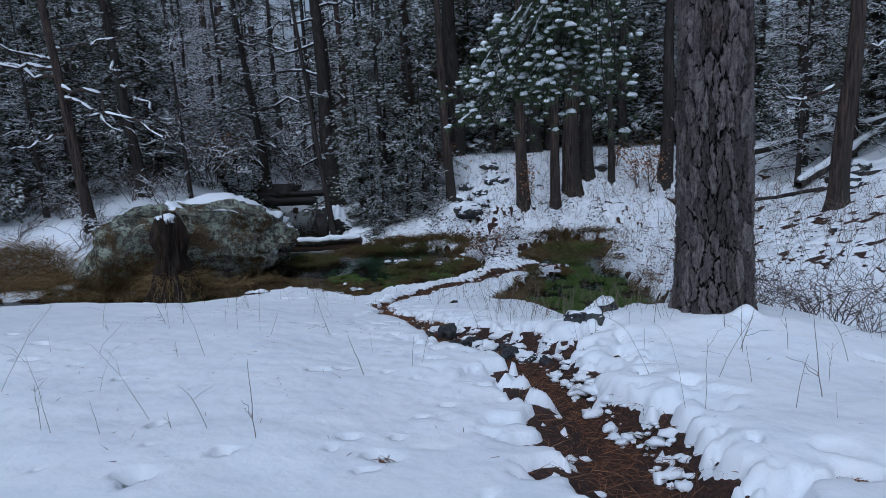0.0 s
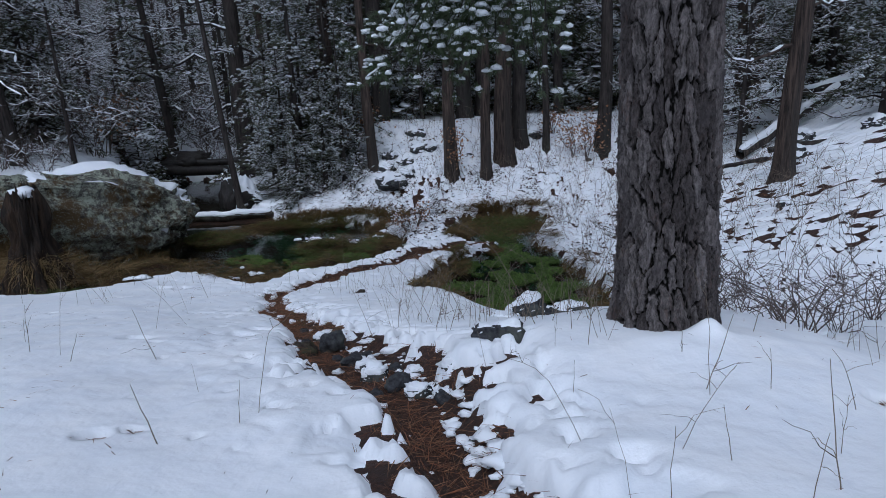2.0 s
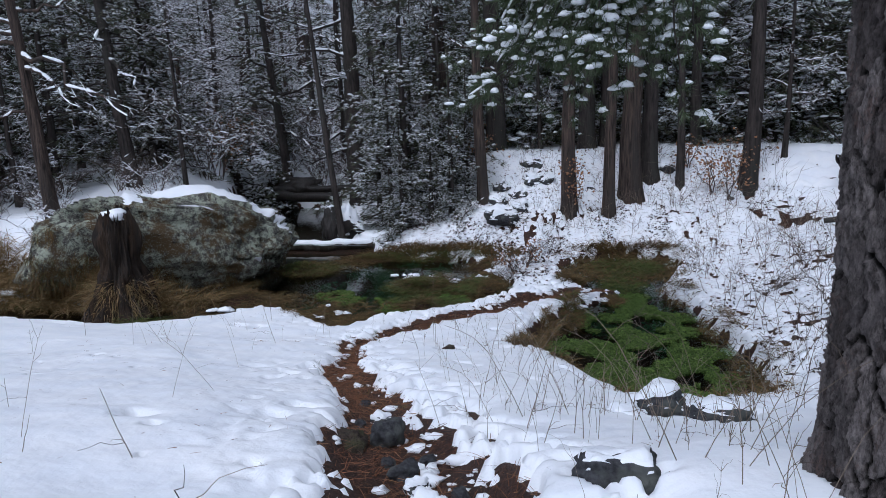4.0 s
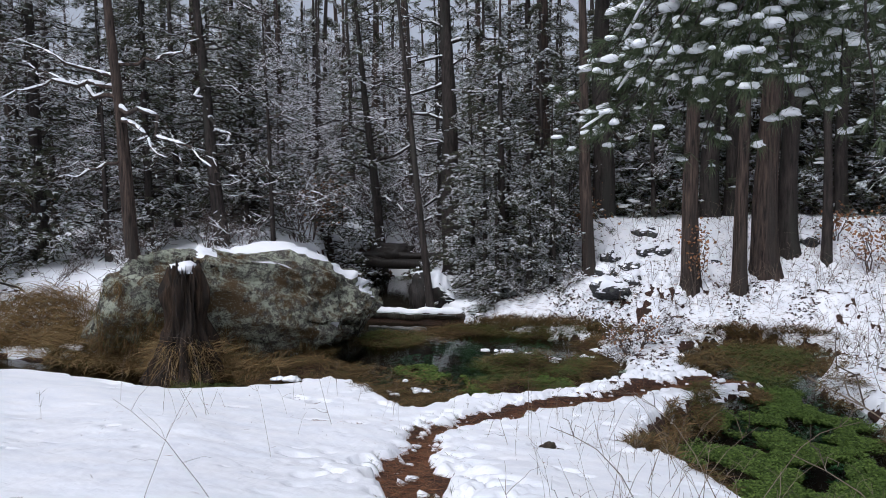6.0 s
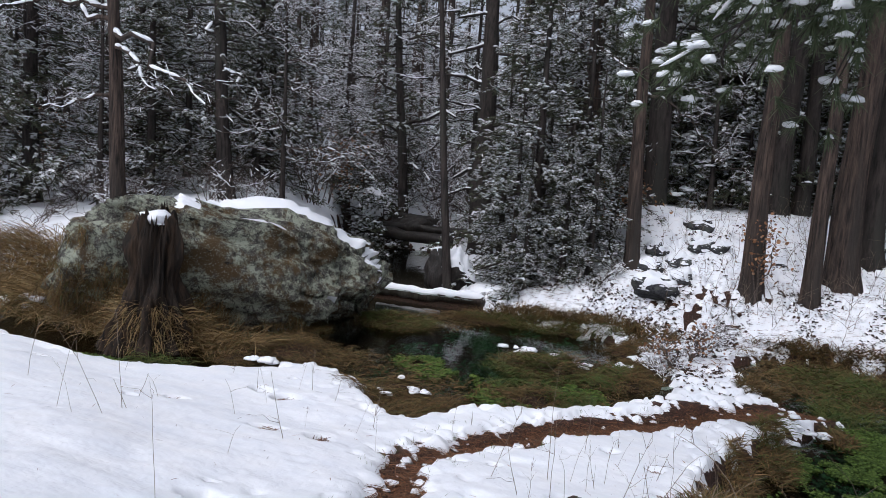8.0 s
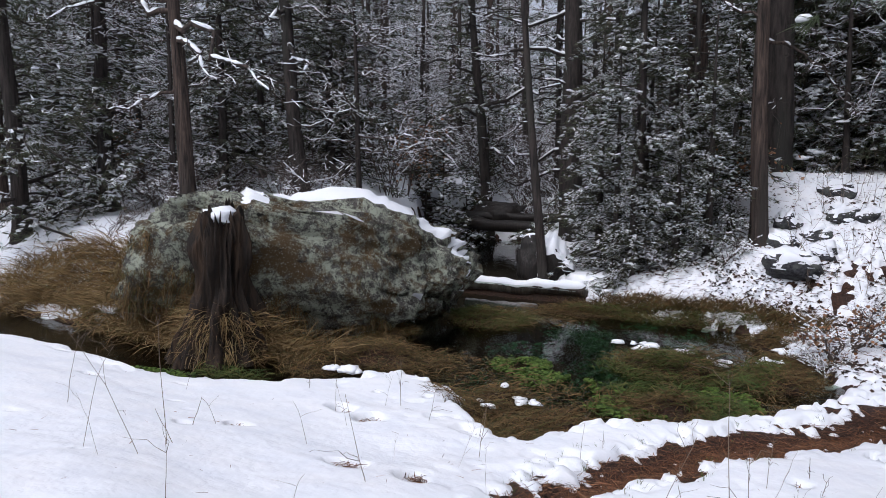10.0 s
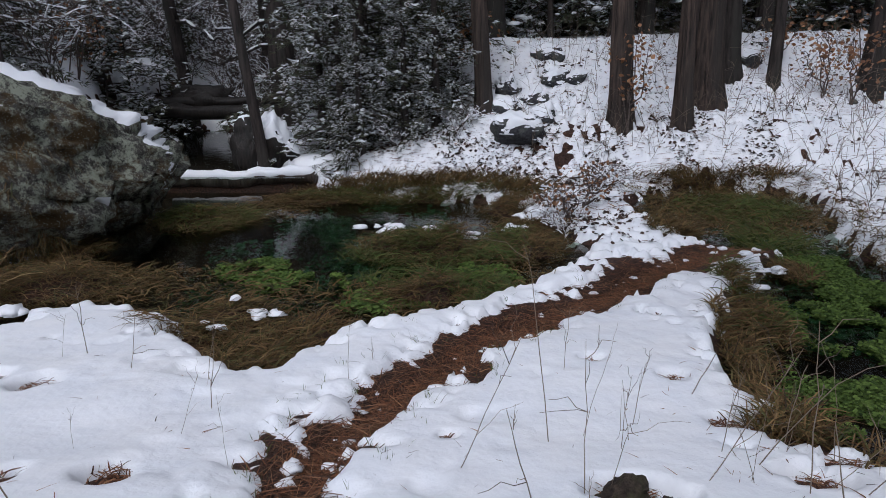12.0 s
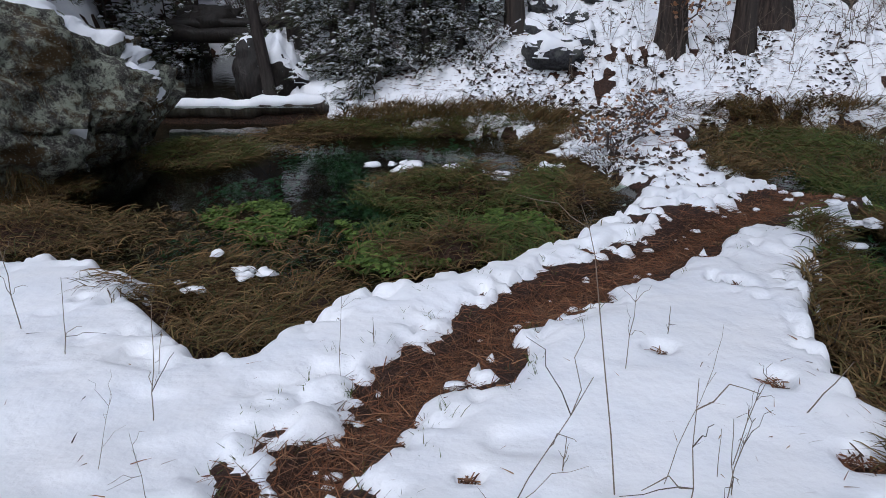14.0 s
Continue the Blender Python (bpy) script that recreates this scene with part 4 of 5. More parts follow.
def boulder_snow(p, u):
    q = back @ p
    n = noise.noise(p * 1.1 + Vector((3, 8, 1))) + 0.5 * noise.noise(p * 3.2)
    crest = 0.085 - 0.22 * abs(q.y - 0.1 + 0.1 * n) if u > 0.3 and q.x > -2.0 else -0.1
    spot = 0.13 * (n - 0.38) if u > 0.22 and q.y < 0.2 and q.x > -1.2 else -0.1
    return max(min(crest, 0.06) + 0.035 * n, spot)


part("snow", snow_over(boulder, boulder_snow), SNOW, rock, "strip of snow along the crest")

# the broken stump in front of it
stump = empty("tree_stump", (-7.0, 13.15, -1.12), "rotten dark tree stump capped with snow, in dry sedge", "stump")
g, rings, sides = Geo(), 48, 150
for i in range(rings):
    t = i / (rings - 1)
    for k in range(sides):
        a = 2 * math.pi * k / sides
        c, s = math.cos(a), math.sin(a)
        flute = abs(math.sin(4.5 * a + 1.1 * math.sin(3 * t + a))) ** 0.6
        r = 0.19 + 0.40 * math.exp(-t * 2.8) + 0.16 * (1.15 - t) * (flute - 0.5) + 0.13 * noise.noise(Vector((c * 2, s * 2, t * 3))) + 0.09 * noise.noise(Vector((c * 6, s * 6, t * 5))) + 0.05 * noise.noise(Vector((c * 20, s * 20, t * 3)))
        rise = 1.76 + 0.36 * noise.noise(Vector((c * 1.6, s * 1.6, 5))) + 0.26 * noise.noise(Vector((c * 9, s * 9, 2)))
        g.v.append(Vector((r * c + 0.05 * t, r * s, rise * t)))
for i in range(rings - 1):
    for k in range(sides):
        b = (k + 1) % sides
        g.f.append((i * sides + k, i * sides + b, (i + 1) * sides + b, (i + 1) * sides + k))
g.v.append(Vector((0.05, 0, 1.6)))
g.f += [((rings - 1) * sides + k, (rings - 1) * sides + (k + 1) % sides, len(g.v) - 1) for k in range(sides)]
part("wood", g, STUMP_WOOD, stump, "splintered rotten wood")
g = Geo()
g.blob((0.03, 0.02, 1.80), 0.20, 0.19, 0.12, 0.7, 0.9)
g.blob((0.12, -0.06, 1.78), 0.14, 0.14, 0.10, 0.7, 0.9)
part("snow", g, SNOW, stump, "cap of snow")


def log(name, a, b, r, label, bark=WET_WOOD, cover=0.9, thick=1.0, sides=12):
    a, b = Vector(a), Vector(b)
    e = empty(name, a, label, "log")
    pts = limb_points((0, 0, 0), b - a, 0.02, r * 0.35, 12)
    g, s = Geo(), Geo()
    g.tube(pts, [r * random.uniform(0.88, 1.1) for _ in pts], sides, 0.06)
    part("wood", g, bark, e)
    if cover:
        run = []
        fine = [pts[k].lerp(pts[k + 1], j / 4) for k in range(len(pts) - 1) for j in range(4)] + [pts[-1]]
        for k, q in enumerate(fine):
            if noise.noise(Vector((k * 0.35, r * 9, 3))) * 0.5 + 0.5 < cover * 0.95:
                run.append(q + Vector((0, 0, r * 0.75)))
            if (len(run) > 2) and (k == len(fine) - 1 or noise.noise(Vector(((k + 1) * 0.35, r * 9, 3))) * 0.5 + 0.5 >= cover * 0.95):
                size = [r * 0.72 * thick * (1 + 0.22 * noise.noise(Vector((i * 0.5, r * 5, 1)))) for i in range(len(run))]
                size[0], size[-1] = size[0] * 0.4, size[-1] * 0.4
                s.tube(run, size, 8, 0.06)
                run = []
        part("snow", s, SNOW, e, "snow along its top")
    return e


random.seed(31)
log("fallen_log", (-6.4, 18.8, -0.93), (-3.9, 18.8, -0.9), 0.11, "fallen log with snow on top across the brook", WET_WOOD, 1.0, 1.25)
log("fallen_log", (-6.0, 18.2, -1.2), (-4.6, 18.15, -1.17), 0.10, "grey weathered log at the water's edge", surface("grey_wood", (0.10, 0.095, 0.09), (0.25, 0.24, 0.23), None, 3, 25), 0)
log("fallen_log", (-12.2, 24.6, -0.1), (-6.6, 23.9, -0.25), 0.17, "black wet log over the upstream water", BLACK_WOOD, 0.15, 0.6)
log("fallen_log", (-9.0, 24.4, 0.0), (-6.0, 24.8, 0.0), 0.13, "black wet log over the upstream water", BLACK_WOOD, 0.1, 0.5)
log("fallen_tree", (8.2, 17.6, 0.35), (13.5, 21.5, 2.3), 0.13, "fallen trunk with snow lying along it", DARK_BARK, 0.9, 1.2)
log("fallen_tree", (7.4, 20.2, 1.0), (13.0, 20.6, 2.1), 0.11, "fallen trunk with snow lying along it", DARK_BARK, 0.9, 1.2)
log("fallen_branch", (6.1, 17.2, -0.05), (8.4, 16.6, 0.35), 0.05, "dark broken branch on the snow", DARK_BARK, 0.2)
log("fallen_branch", (8.2, 15.3, 0.15), (11.2, 15.0, 0.75), 0.06, "dark broken branch on the snow", DARK_BARK, 0.3)
log("fallen_branch", (8.6, 17.0, 0.5), (12.2, 16.4, 1.1), 0.08, "dark broken branch on the snow", DARK_BARK, 0.4)


def stone(x, y, sx, sy, sz, seed, label="dark stone half buried in snow", cap=0.07, sink=0.35, material=DARK_ROCK, turn=0.0, z=None, bare=0.75):
    e = empty("stone", (x, y, (soil_at(x, y) if z is None else z) + sz * (1 - 2 * sink)), label, "rock")
    e.rotation_euler.z = turn
    g = rock_geo(sx, sy, sz, seed, 4, 0.3)
    part("body", g, material, e)
    if cap:
        off = Vector((seed * 5.1, seed, 2))
        part("snow", snow_over(g, lambda p, u: cap * (1.5 * u - bare + 0.6 * noise.noise(p * 4 + off))), SNOW, e, "cap of snow")
    return e


stone(1.05, 5.68, 0.2, 0.14, 0.12, 3, "flat dark stone with a dab of snow", 0.06, 0.1, bare=1.3)
stone(1.52, 7.6, 0.22, 0.17, 0.15, 6, "rounded stone under a thick cap of snow", 0.08, 0.12, bare=0.9)
stone(1.92, 7.45, 0.28, 0.17, 0.12, 7, "low dark stone at the pool's edge", 0.06, 0.1, bare=1.1)
stone(1.3, 7.5, 0.15, 0.12, 0.08, 8, "low dark stone under snow", 0.05, 0.3)
stone(-0.6, 10.56, 0.10, 0.085, 0.08, 9, "dark mossy stone in a melted hollow", 0.0, 0.3, MOSSY)
stone(-0.45, 10.45, 0.06, 0.07, 0.06, 19, "dark mossy stone in a melted hollow", 0.0, 0.3, MOSSY)
stone(-0.42, 6.95, 0.13, 0.1, 0.12, 10, "grey upright slab beside the trail", 0.0, 0.2, turn=0.9)
stone(-0.66, 6.8, 0.13, 0.16, 0.07, 12, "reddish stone in the trail", 0.0, 0.35, MOSSY)
stone(0.1, 5.75, 0.11, 0.09, 0.07, 13, "dark stone at the trail's edge", 0.04, 0.25)
for k, (x, y, r) in enumerate(((0.45, 5.2, 0.09), (0.62, 5.05, 0.07), (0.3, 5.45, 0.11), (0.0, 6.05, 0.08), (0.25, 6.0, 0.06), (-0.15, 6.3, 0.1), (0.4, 5.75, 0.08), (-0.3, 6.5, 0.06), (-0.05, 6.55, 0.07), (0.68, 5.4, 0.06), (-0.75, 7.35, 0.06), (-0.9, 8.0, 0.06), (-0.62, 7.5, 0.08), (0.15, 5.3, 0.06))):
    stone(x, y, r, r * 0.75, r * 0.6, 50 + k, "dark broken stone lying in the trail", 0.03 if k % 3 == 0 else 0.0, 0.25, turn=k * 2.1)
stone(-5.15, 19.4, 0.34, 0.3, 0.5, 14, "black wet rock at the cascade", 0.03, 0.1, BLACK_WOOD, z=-0.9, bare=1.3)
stone(-4.65, 19.25, 0.34, 0.3, 0.46, 15, "rock draped with streaks of snow", 0.09, 0.1, BLACK_WOOD, z=-0.88, bare=0.3)
stone(-8.2, 24.9, 0.8, 0.5, 0.4, 16, "dark rounded rock upstream", 0.0, 0.3, BLACK_WOOD, z=-0.15)
for k, (x, y, s) in enumerate(((-0.6, 19.2, 0.45), (-0.2, 19.6, 0.3), (-0.9, 20.1, 0.35), (0.1, 20.9, 0.3), (0.45, 20.9, 0.24), (-0.3, 20.4, 0.25), (-0.75, 20.7, 0.3), (0.0, 21.5, 0.3), (3.6, 21.2, 0.3), (3.9, 21.7, 0.2), (4.9, 20.2, 0.2), (1.6, 20.6, 0.15),
                               (8.9, 16.3, 0.3), (9.7, 17.5, 0.35), (10.9, 16.6, 0.3), (7.0, 13.0, 0.18), (4.9, 8.0, 0.17), (4.3, 7.2, 0.15))):
    stone(x, y, s, s * 0.75, s * 0.6, 20 + k, "dark lava rock showing through the snow", 0.07, 0.32, turn=k * 1.3)

# ---- water plants and sedge ----


def scatter(count, zones, rng):
    """Random places in ellipses (x, y, half length, half width), by area."""
    area = [z[2] * z[3] for z in zones]
    for _ in range(count):
        cx, cy, rx, ry = rng.choices(zones, area)[0]
        a, r = rng.uniform(0, 6.283), math.sqrt(rng.random()) * rng.uniform(0.8, 1.15)
        yield cx + rx * r * math.cos(a), cy + ry * r * math.sin(a)


def heights(points):
    p = np.array(points)
    return soil_height(p[:, 0], p[:, 1])


def sedge(name, zones, count, material, label, length=0.4, lie=0.75, seed=1, width=0.008):
    """A mat of long dry blades, most of them lying over."""
    rng = random.Random(seed)
    random.seed(seed)
    pts = list(scatter(count, zones, rng))
    g = Geo()
    for (x, y), z in zip(pts, heights(pts)):
        z = max(z, WATER_Z - 0.03)
        swirl = 5 * noise.noise(Vector((x * 0.9, y * 0.9, seed)))
        a = swirl + rng.gauss(0, 1.3)
        up = rng.uniform(0.15, 0.9) * (1.2 - lie)
        g.blade((x, y, z + rng.uniform(-0.02, 0.10)), (math.cos(a) * lie, math.sin(a) * lie, 0.12 + up), length * rng.uniform(0.5, 1.3), width * rng.uniform(0.7, 1.4), rng.uniform(0.5, 1.6), 3)
    return tagged(part(name, g, material, smooth=False), label, "grass", kind="stuff")


sedge("sedge_mat", MATS, 34000, SEDGE, "flattened brown and golden sedge in the wet ground", 0.2, 0.8, 2, 0.0065)
sedge("sedge_bank", [(0.98, 13.5, 0.15, 0.7), (0.62, 12.7, 0.14, 0.5), (0.45, 11.5, 0.13, 0.4), (0.6, 10.9, 0.15, 0.3), (0.9, 10.3, 0.2, 0.3), (0.27, 11.2, 0.18, 0.14), (1.75, 14.5, 0.15, 0.3), (0.5, 12.05, 0.14, 0.15), (1.0, 15.9, 0.3, 0.3)],
      8500, SEDGE, "golden brown sedge hanging over the pool's edge", 0.19, 0.65, 3, 0.008)
sedge("sedge_ford", [(2.2, 18.1, 1.5, 0.55), (2.3, 18.55, 1.5, 0.2), (1.3, 16.9, 0.5, 0.8), (3.1, 16.6, 0.35, 0.8), (2.9, 15.2, 0.3, 0.6), (2.1, 16.6, 0.7, 0.9), (3.2, 12.9, 0.3, 0.8), (2.9, 14.7, 0.3, 0.5), (3.35, 11.5, 0.3, 0.4), (3.1, 10.8, 0.3, 0.6), (3.1, 10.0, 0.3, 0.4), (2.6, 9.65, 0.5, 0.25), (1.6, 9.5, 0.5, 0.2)], 11500, SEDGE, "dark drowned sedge at the head of the pool", 0.2, 0.75, 14, 0.009)
sedge("shore_sedge", [(-2.4, 18.4, 1.8, 0.22), (2.3, 18.5, 1.3, 0.12), (-0.6, 18.0, 0.5, 0.3)], 6000, SEDGE, "dark upright sedge under the far bank", 0.26, 0.45, 24, 0.010)
sedge("sedge_tussock", [(-9.3, 13.7, 1.6, 0.6), (-11.8, 14.2, 1.8, 0.9), (-8.1, 13.5, 0.7, 0.5), (-6.9, 13.45, 0.7, 0.4), (-7.1, 13.3, 0.5, 0.3), (-6.2, 13.6, 0.6, 0.3)], 12000, STRAW, "tall straw-coloured sedge beside the stump", 0.62, 0.62, 4, 0.012)
sedge("drowned_sedge", [(-3.9, 14.0, 1.1, 0.7), (-2.3, 13.6, 1.0, 0.6), (-1.2, 14.3, 0.7, 0.6), (-0.6, 16.2, 0.6, 0.8), (-4.4, 17.3, 0.9, 0.6)], 4500, SEDGE, "dark drowned sedge lying in the shallow water", 0.17, 0.9, 34, 0.009)
sedge("green_sedge", [(-1.7, 14.2, 0.7, 0.3), (-4.9, 16.8, 0.7, 0.6), (-1.2, 13.95, 0.4, 0.35), (-2.4, 18.05, 1.8, 0.25), (-0.9, 15.5, 0.3, 0.6), (1.0, 13.7, 0.2, 0.6), (-1.85, 15.1, 0.8, 0.4), (-6.3, 12.6, 0.5, 0.2), (-9.5, 13.6, 1.0, 0.4), (-5.2, 16.9, 0.4, 0.4), (2.2, 17.2, 0.8, 0.9), (2.0, 15.6, 0.4, 0.6)],
      17000, GREEN_SEDGE, "green blades among the sedge", 0.2, 0.7, 5, 0.009)


def cress(name, zones, count, material, label, low, high, size, seed, gap=0.0):
    rng = random.Random(seed)
    random.seed(seed)
    g = Geo()
    for x, y in scatter(count, zones, rng):
        n = noise.noise(Vector((x * 1.7, y * 1.7, seed))) + 0.5 * noise.noise(Vector((x * 4.5, y * 4.5, seed)))
        if n < gap:
            continue
        g.leaf((x, y, rng.uniform(low, high) + 0.015 * max(0, n)), size * rng.uniform(0.6, 1.3), 0.55)
    return tagged(part(name, g, material, smooth=False), label, "water plant", kind="stuff")


cress("watercress", [(1.8, 11.5, 1.25, 1.3), (2.1, 10.3, 0.8, 0.6), (2.05, 13.3, 0.9, 0.9), (2.1, 14.5, 0.45, 0.6)], 130000, CRESS, "bright green watercress floating on the pool", WATER_Z - 0.01, WATER_Z + 0.045, 0.0135, 6, -0.12)
cress("watercress", [(-1.75, 13.9, 0.9, 0.5), (-2.9, 14.2, 0.5, 0.3), (-6.6, 12.1, 0.9, 0.25), (-3.5, 14.6, 0.35, 0.35), (-1.1, 14.5, 0.4, 0.4)], 22000, CRESS, "green watercress along the shore", WATER_Z + 0.0, WATER_Z + 0.05, 0.022, 7, 0.0)
cress("sunken_weed", [(-3.0, 15.0, 1.2, 1.6), (-2.6, 17.0, 1.4, 0.8), (2.0, 14.3, 0.8, 2.4), (2.2, 16.8, 0.9, 0.9)], 34000, SUNK, "dark green weed under the clear water", WATER_Z - 0.22, WATER_Z - 0.01, 0.028, 8, 0.08)

# dry grass and moss that hang on the boulder's near face and round the stump
random.seed(41)
me = boulder.mesh("tmp", LICHEN)
near_face = [v.co.copy() for v in me.vertices if v.normal.y < -0.15 and -0.9 < v.co.z < 0.75 and v.co.x < 1.2]
bpy.data.meshes.remove(me)
g = Geo()
for _ in range(4200):
    p = random.choice(near_face)
    keep = noise.noise(p * 1.3 + Vector((4, 2, 7))) - 0.55 * p.z - 0.22 * p.x
    if keep < 0.0:
        continue
    for _ in range(5):
        q = p + Vector((random.gauss(0, 0.04), -0.015, random.gauss(0, 0.04)))
        g.blade(q, (random.gauss(0, 0.5), random.uniform(-0.6, -0.1), random.uniform(-1.2, 0.25)), random.uniform(0.10, 0.3), random.uniform(0.006, 0.011), 1.3, 3)
tagged(part("hanging_grass", g, SEDGE, rock, "dry brown grass hanging on the stone", False), kind="stuff")
g = Geo()
for _ in range(900):
    a, z = random.uniform(2.6, 6.8), random.uniform(0.05, 0.62)
    r = 0.24 + 0.36 * math.exp(-z * 1.9)
    g.blade((r * math.cos(a), r * math.sin(a), z), (0.5 * math.cos(a) + random.gauss(0, 0.3), 0.5 * math.sin(a) + random.gauss(0, 0.3), random.uniform(-1.0, 0.3)), random.uniform(0.12, 0.34), random.uniform(0.006, 0.011), 1.2, 3)
tagged(part("hanging_grass", g, STRAW, stump, "dry grass hanging round the stump", False), kind="stuff")

# snow lying on the sedge, in small separate dabs
random.seed(9)
g = Geo()
for x, y, s, n in ((-2.3, 16.0, 0.12, 7), (-1.7, 15.75, 0.09, 9), (-1.35, 15.65, 0.07, 8), (-2.9, 13.25, 0.08, 6), (-3.2, 12.95, 0.06, 4), (-5.1, 13.15, 0.13, 8), (-0.5, 16.5, 0.08, 50), (-0.8, 16.0, 0.06, 24), (1.1, 13.9, 0.07, 12), (1.4, 14.4, 0.07, 10), (-9.8, 13.7, 0.2, 6), (-8.1, 13.4, 0.12, 5)):
    for _ in range(n):
        px, py = x + random.gauss(0, 1.3 * s), y + random.gauss(0, 0.6 * s)
        r = s * random.uniform(0.35, 0.8)
        g.blob((px, py, max(soil_at(px, py), WATER_Z) + 0.08 + random.uniform(-0.02, 0.03)), r * random.uniform(0.9, 1.7), r, r * 0.55, 0.8)
tagged(part("snow_dabs", g, SNOW), "small dabs of snow lying on the sedge", "snow", kind="stuff")

# ---- litter on the trail ----
random.seed(12)
g = Geo()
pts = []
for (ax, ay, aw), (bx, by, bw) in zip(TRAIL[1:], TRAIL[2:]):
    for _ in range(int((1700 if ay > 7 else 800) * math.hypot(bx - ax, by - ay))):
        t, w = random.random(), random.gauss(0, 0.65) * (aw + 0.14)
        pts.append((ax + (bx - ax) * t + w, ay + (by - ay) * t + random.gauss(0, 0.1)))
for (x, y), z in zip(pts, heights(pts)):
    a = random.uniform(0, 6.28)
    g.blade((x, y, z + random.uniform(0.0, 0.012)), (math.cos(a), math.sin(a), random.uniform(-0.02, 0.12)), random.uniform(0.08, 0.22), random.uniform(0.0025, 0.006), 0.2, 2)
tagged(part("needle_litter", g, LITTER, smooth=False), "reddish-brown fallen pine needles on the trail", "litter", kind="stuff")
random.seed(13)
g = Geo()
for (ax, ay, aw), (bx, by, bw) in zip(TRAIL[1:], TRAIL[2:]):
    for _ in range(4):
        t = random.random()
        sgn = random.choice((-1, 1))
        px, py = ax + (bx - ax) * t + sgn * aw * random.uniform(0.3, 1.1), ay + (by - ay) * t
        r = 0.008 + 0.035 * random.random() ** 2
        g.blob((px, py, soil_at(px, py) + r * 0.3), r * random.uniform(0.9, 1.7), r, r * 0.7, 0.8)
for _ in range(150):
    py = 2.6 + 4.4 * random.random()
    px = float(np.interp(py, [p[1] for p in TRAIL[1:]], [p[0] for p in TRAIL[1:]])) + float(np.interp(py, [p[1] for p in TRAIL[1:]], [p[2] for p in TRAIL[1:]])) * random.uniform(0.35, 1.25)
    r = 0.01 + 0.045 * random.random() ** 2
    g.blob((px, py, soil_at(px, py) + r * 0.3), r * random.uniform(0.9, 1.9), r * random.uniform(0.8, 1.3), r * 0.75, 0.9)
tagged(part("snow_crumbs", g, SNOW), "crumbs of snow left on the trail", "snow", kind="stuff")

# ---- dry stems, shrubs and oak saplings ----


def weed(x, y, h, seed, twigs=3, lean=0.25, r=0.0035):
    """A dry forked stem standing in the snow."""
    rng = random.Random(seed)
    random.seed(seed)
    g = Geo()
    a = rng.uniform(0, 6.28)
    tip = Vector((lean * h * math.cos(a), lean * h * math.sin(a), h))
    pts = limb_points((0, 0, -0.06), tip, -0.12 * h * (seed % 3), 0.012 * h, 7)
    g.tube(pts, tapered(r, r * 0.45, 7), 4)
    for _ in range(twigs):
        p = pts[rng.randint(2, 5)]
        e = p + Vector((rng.gauss(0, 0.25), rng.gauss(0, 0.25), rng.uniform(0.05, 0.4))) * h
        g.tube(limb_points(p, e, -0.03 * h, 0.03 * h, 5), tapered(r * 0.65, r * 0.3, 5), 4)
    return g.mesh("stem", STEM, False)


weeds = [weed(0, 0, h, 40 + k, k % 5, (0.15, 0.5, 0.3, 0.8)[k % 4], 0.0018 + 0.0006 * (k % 3)) for k, h in enumerate((0.2, 0.3, 0.42, 0.55, 0.35, 0.26, 0.48, 0.65, 0.16, 0.38))]
random.seed(14)
spots = [(random.uniform(-4.5, -0.4), random.uniform(2.2, 7.5)) for _ in range(34)] + [(random.uniform(1.2, 4.5), random.uniform(2.4, 7.5)) for _ in range(50)]
spots += [(random.gauss(-0.1, 0.45), random.gauss(10.6, 0.6)) for _ in range(26)] + [(random.gauss(0.9, 0.5), random.gauss(8.0, 0.9)) for _ in range(40)] + [(random.gauss(1.6, 0.5), random.gauss(7.4, 0.8)) for _ in range(24)]
spots += [(random.uniform(2.6, 5.5), random.uniform(4.5, 9)) for _ in range(28)] + [(random.uniform(-5.5, -1.6), random.uniform(8.5, 12.2)) for _ in range(26)]
spots += [(random.gauss(0.5, 0.4), random.gauss(7.3, 0.9)) for _ in range(50)] + [(random.gauss(1.5, 0.3), random.gauss(6.4, 0.6)) for _ in range(30)] + [(random.gauss(1.7, 0.2), random.gauss(5.3, 0.2)) for _ in range(14)]
for x, y in spots:
    if along(np.array([x]), np.array([y]), TRAIL)[0] < 0.12 or math.hypot(x - 2.2, y - 5.45) < 0.5:
        continue
    ob = new("dry_stem", random.choice(weeds))
    ob.matrix_basis = Matrix.Translation((x, y, top_at(x, y))) @ Matrix.Rotation(random.uniform(0, 6.28), 4, "Z") @ Matrix.Scale(random.uniform(0.7, 1.25), 4)
    tagged(ob, "thin dry weed stem standing in the snow", "plant", "dry stems")

# tall dark forked stems beside the trail
tall = [weed(0, 0, h, 140 + k, 4, (0.2, 0.45, 0.1)[k % 3], 0.0026) for k, h in enumerate((0.55, 0.75, 0.65))]
for k, (x, y) in enumerate(((-0.55, 10.9), (-0.3, 10.6), (-0.75, 10.55), (-0.15, 10.85), (-1.25, 10.7), (0.05, 10.5), (-0.45, 11.15), (-2.5, 10.9), (-2.2, 10.7), (-2.9, 10.75))):
    ob = new("dry_stem", tall[k % 3])
    ob.matrix_basis = Matrix.Translation((x, y, top_at(x, y))) @ Matrix.Rotation(k * 2.2, 4, "Z") @ Matrix.Scale((0.7, 0.85, 1.0)[k % 3] * (0.5 if x < -2 else 1), 4)
    tagged(ob, "tall dark forked weed stem in the snow", "plant", "tall stems")

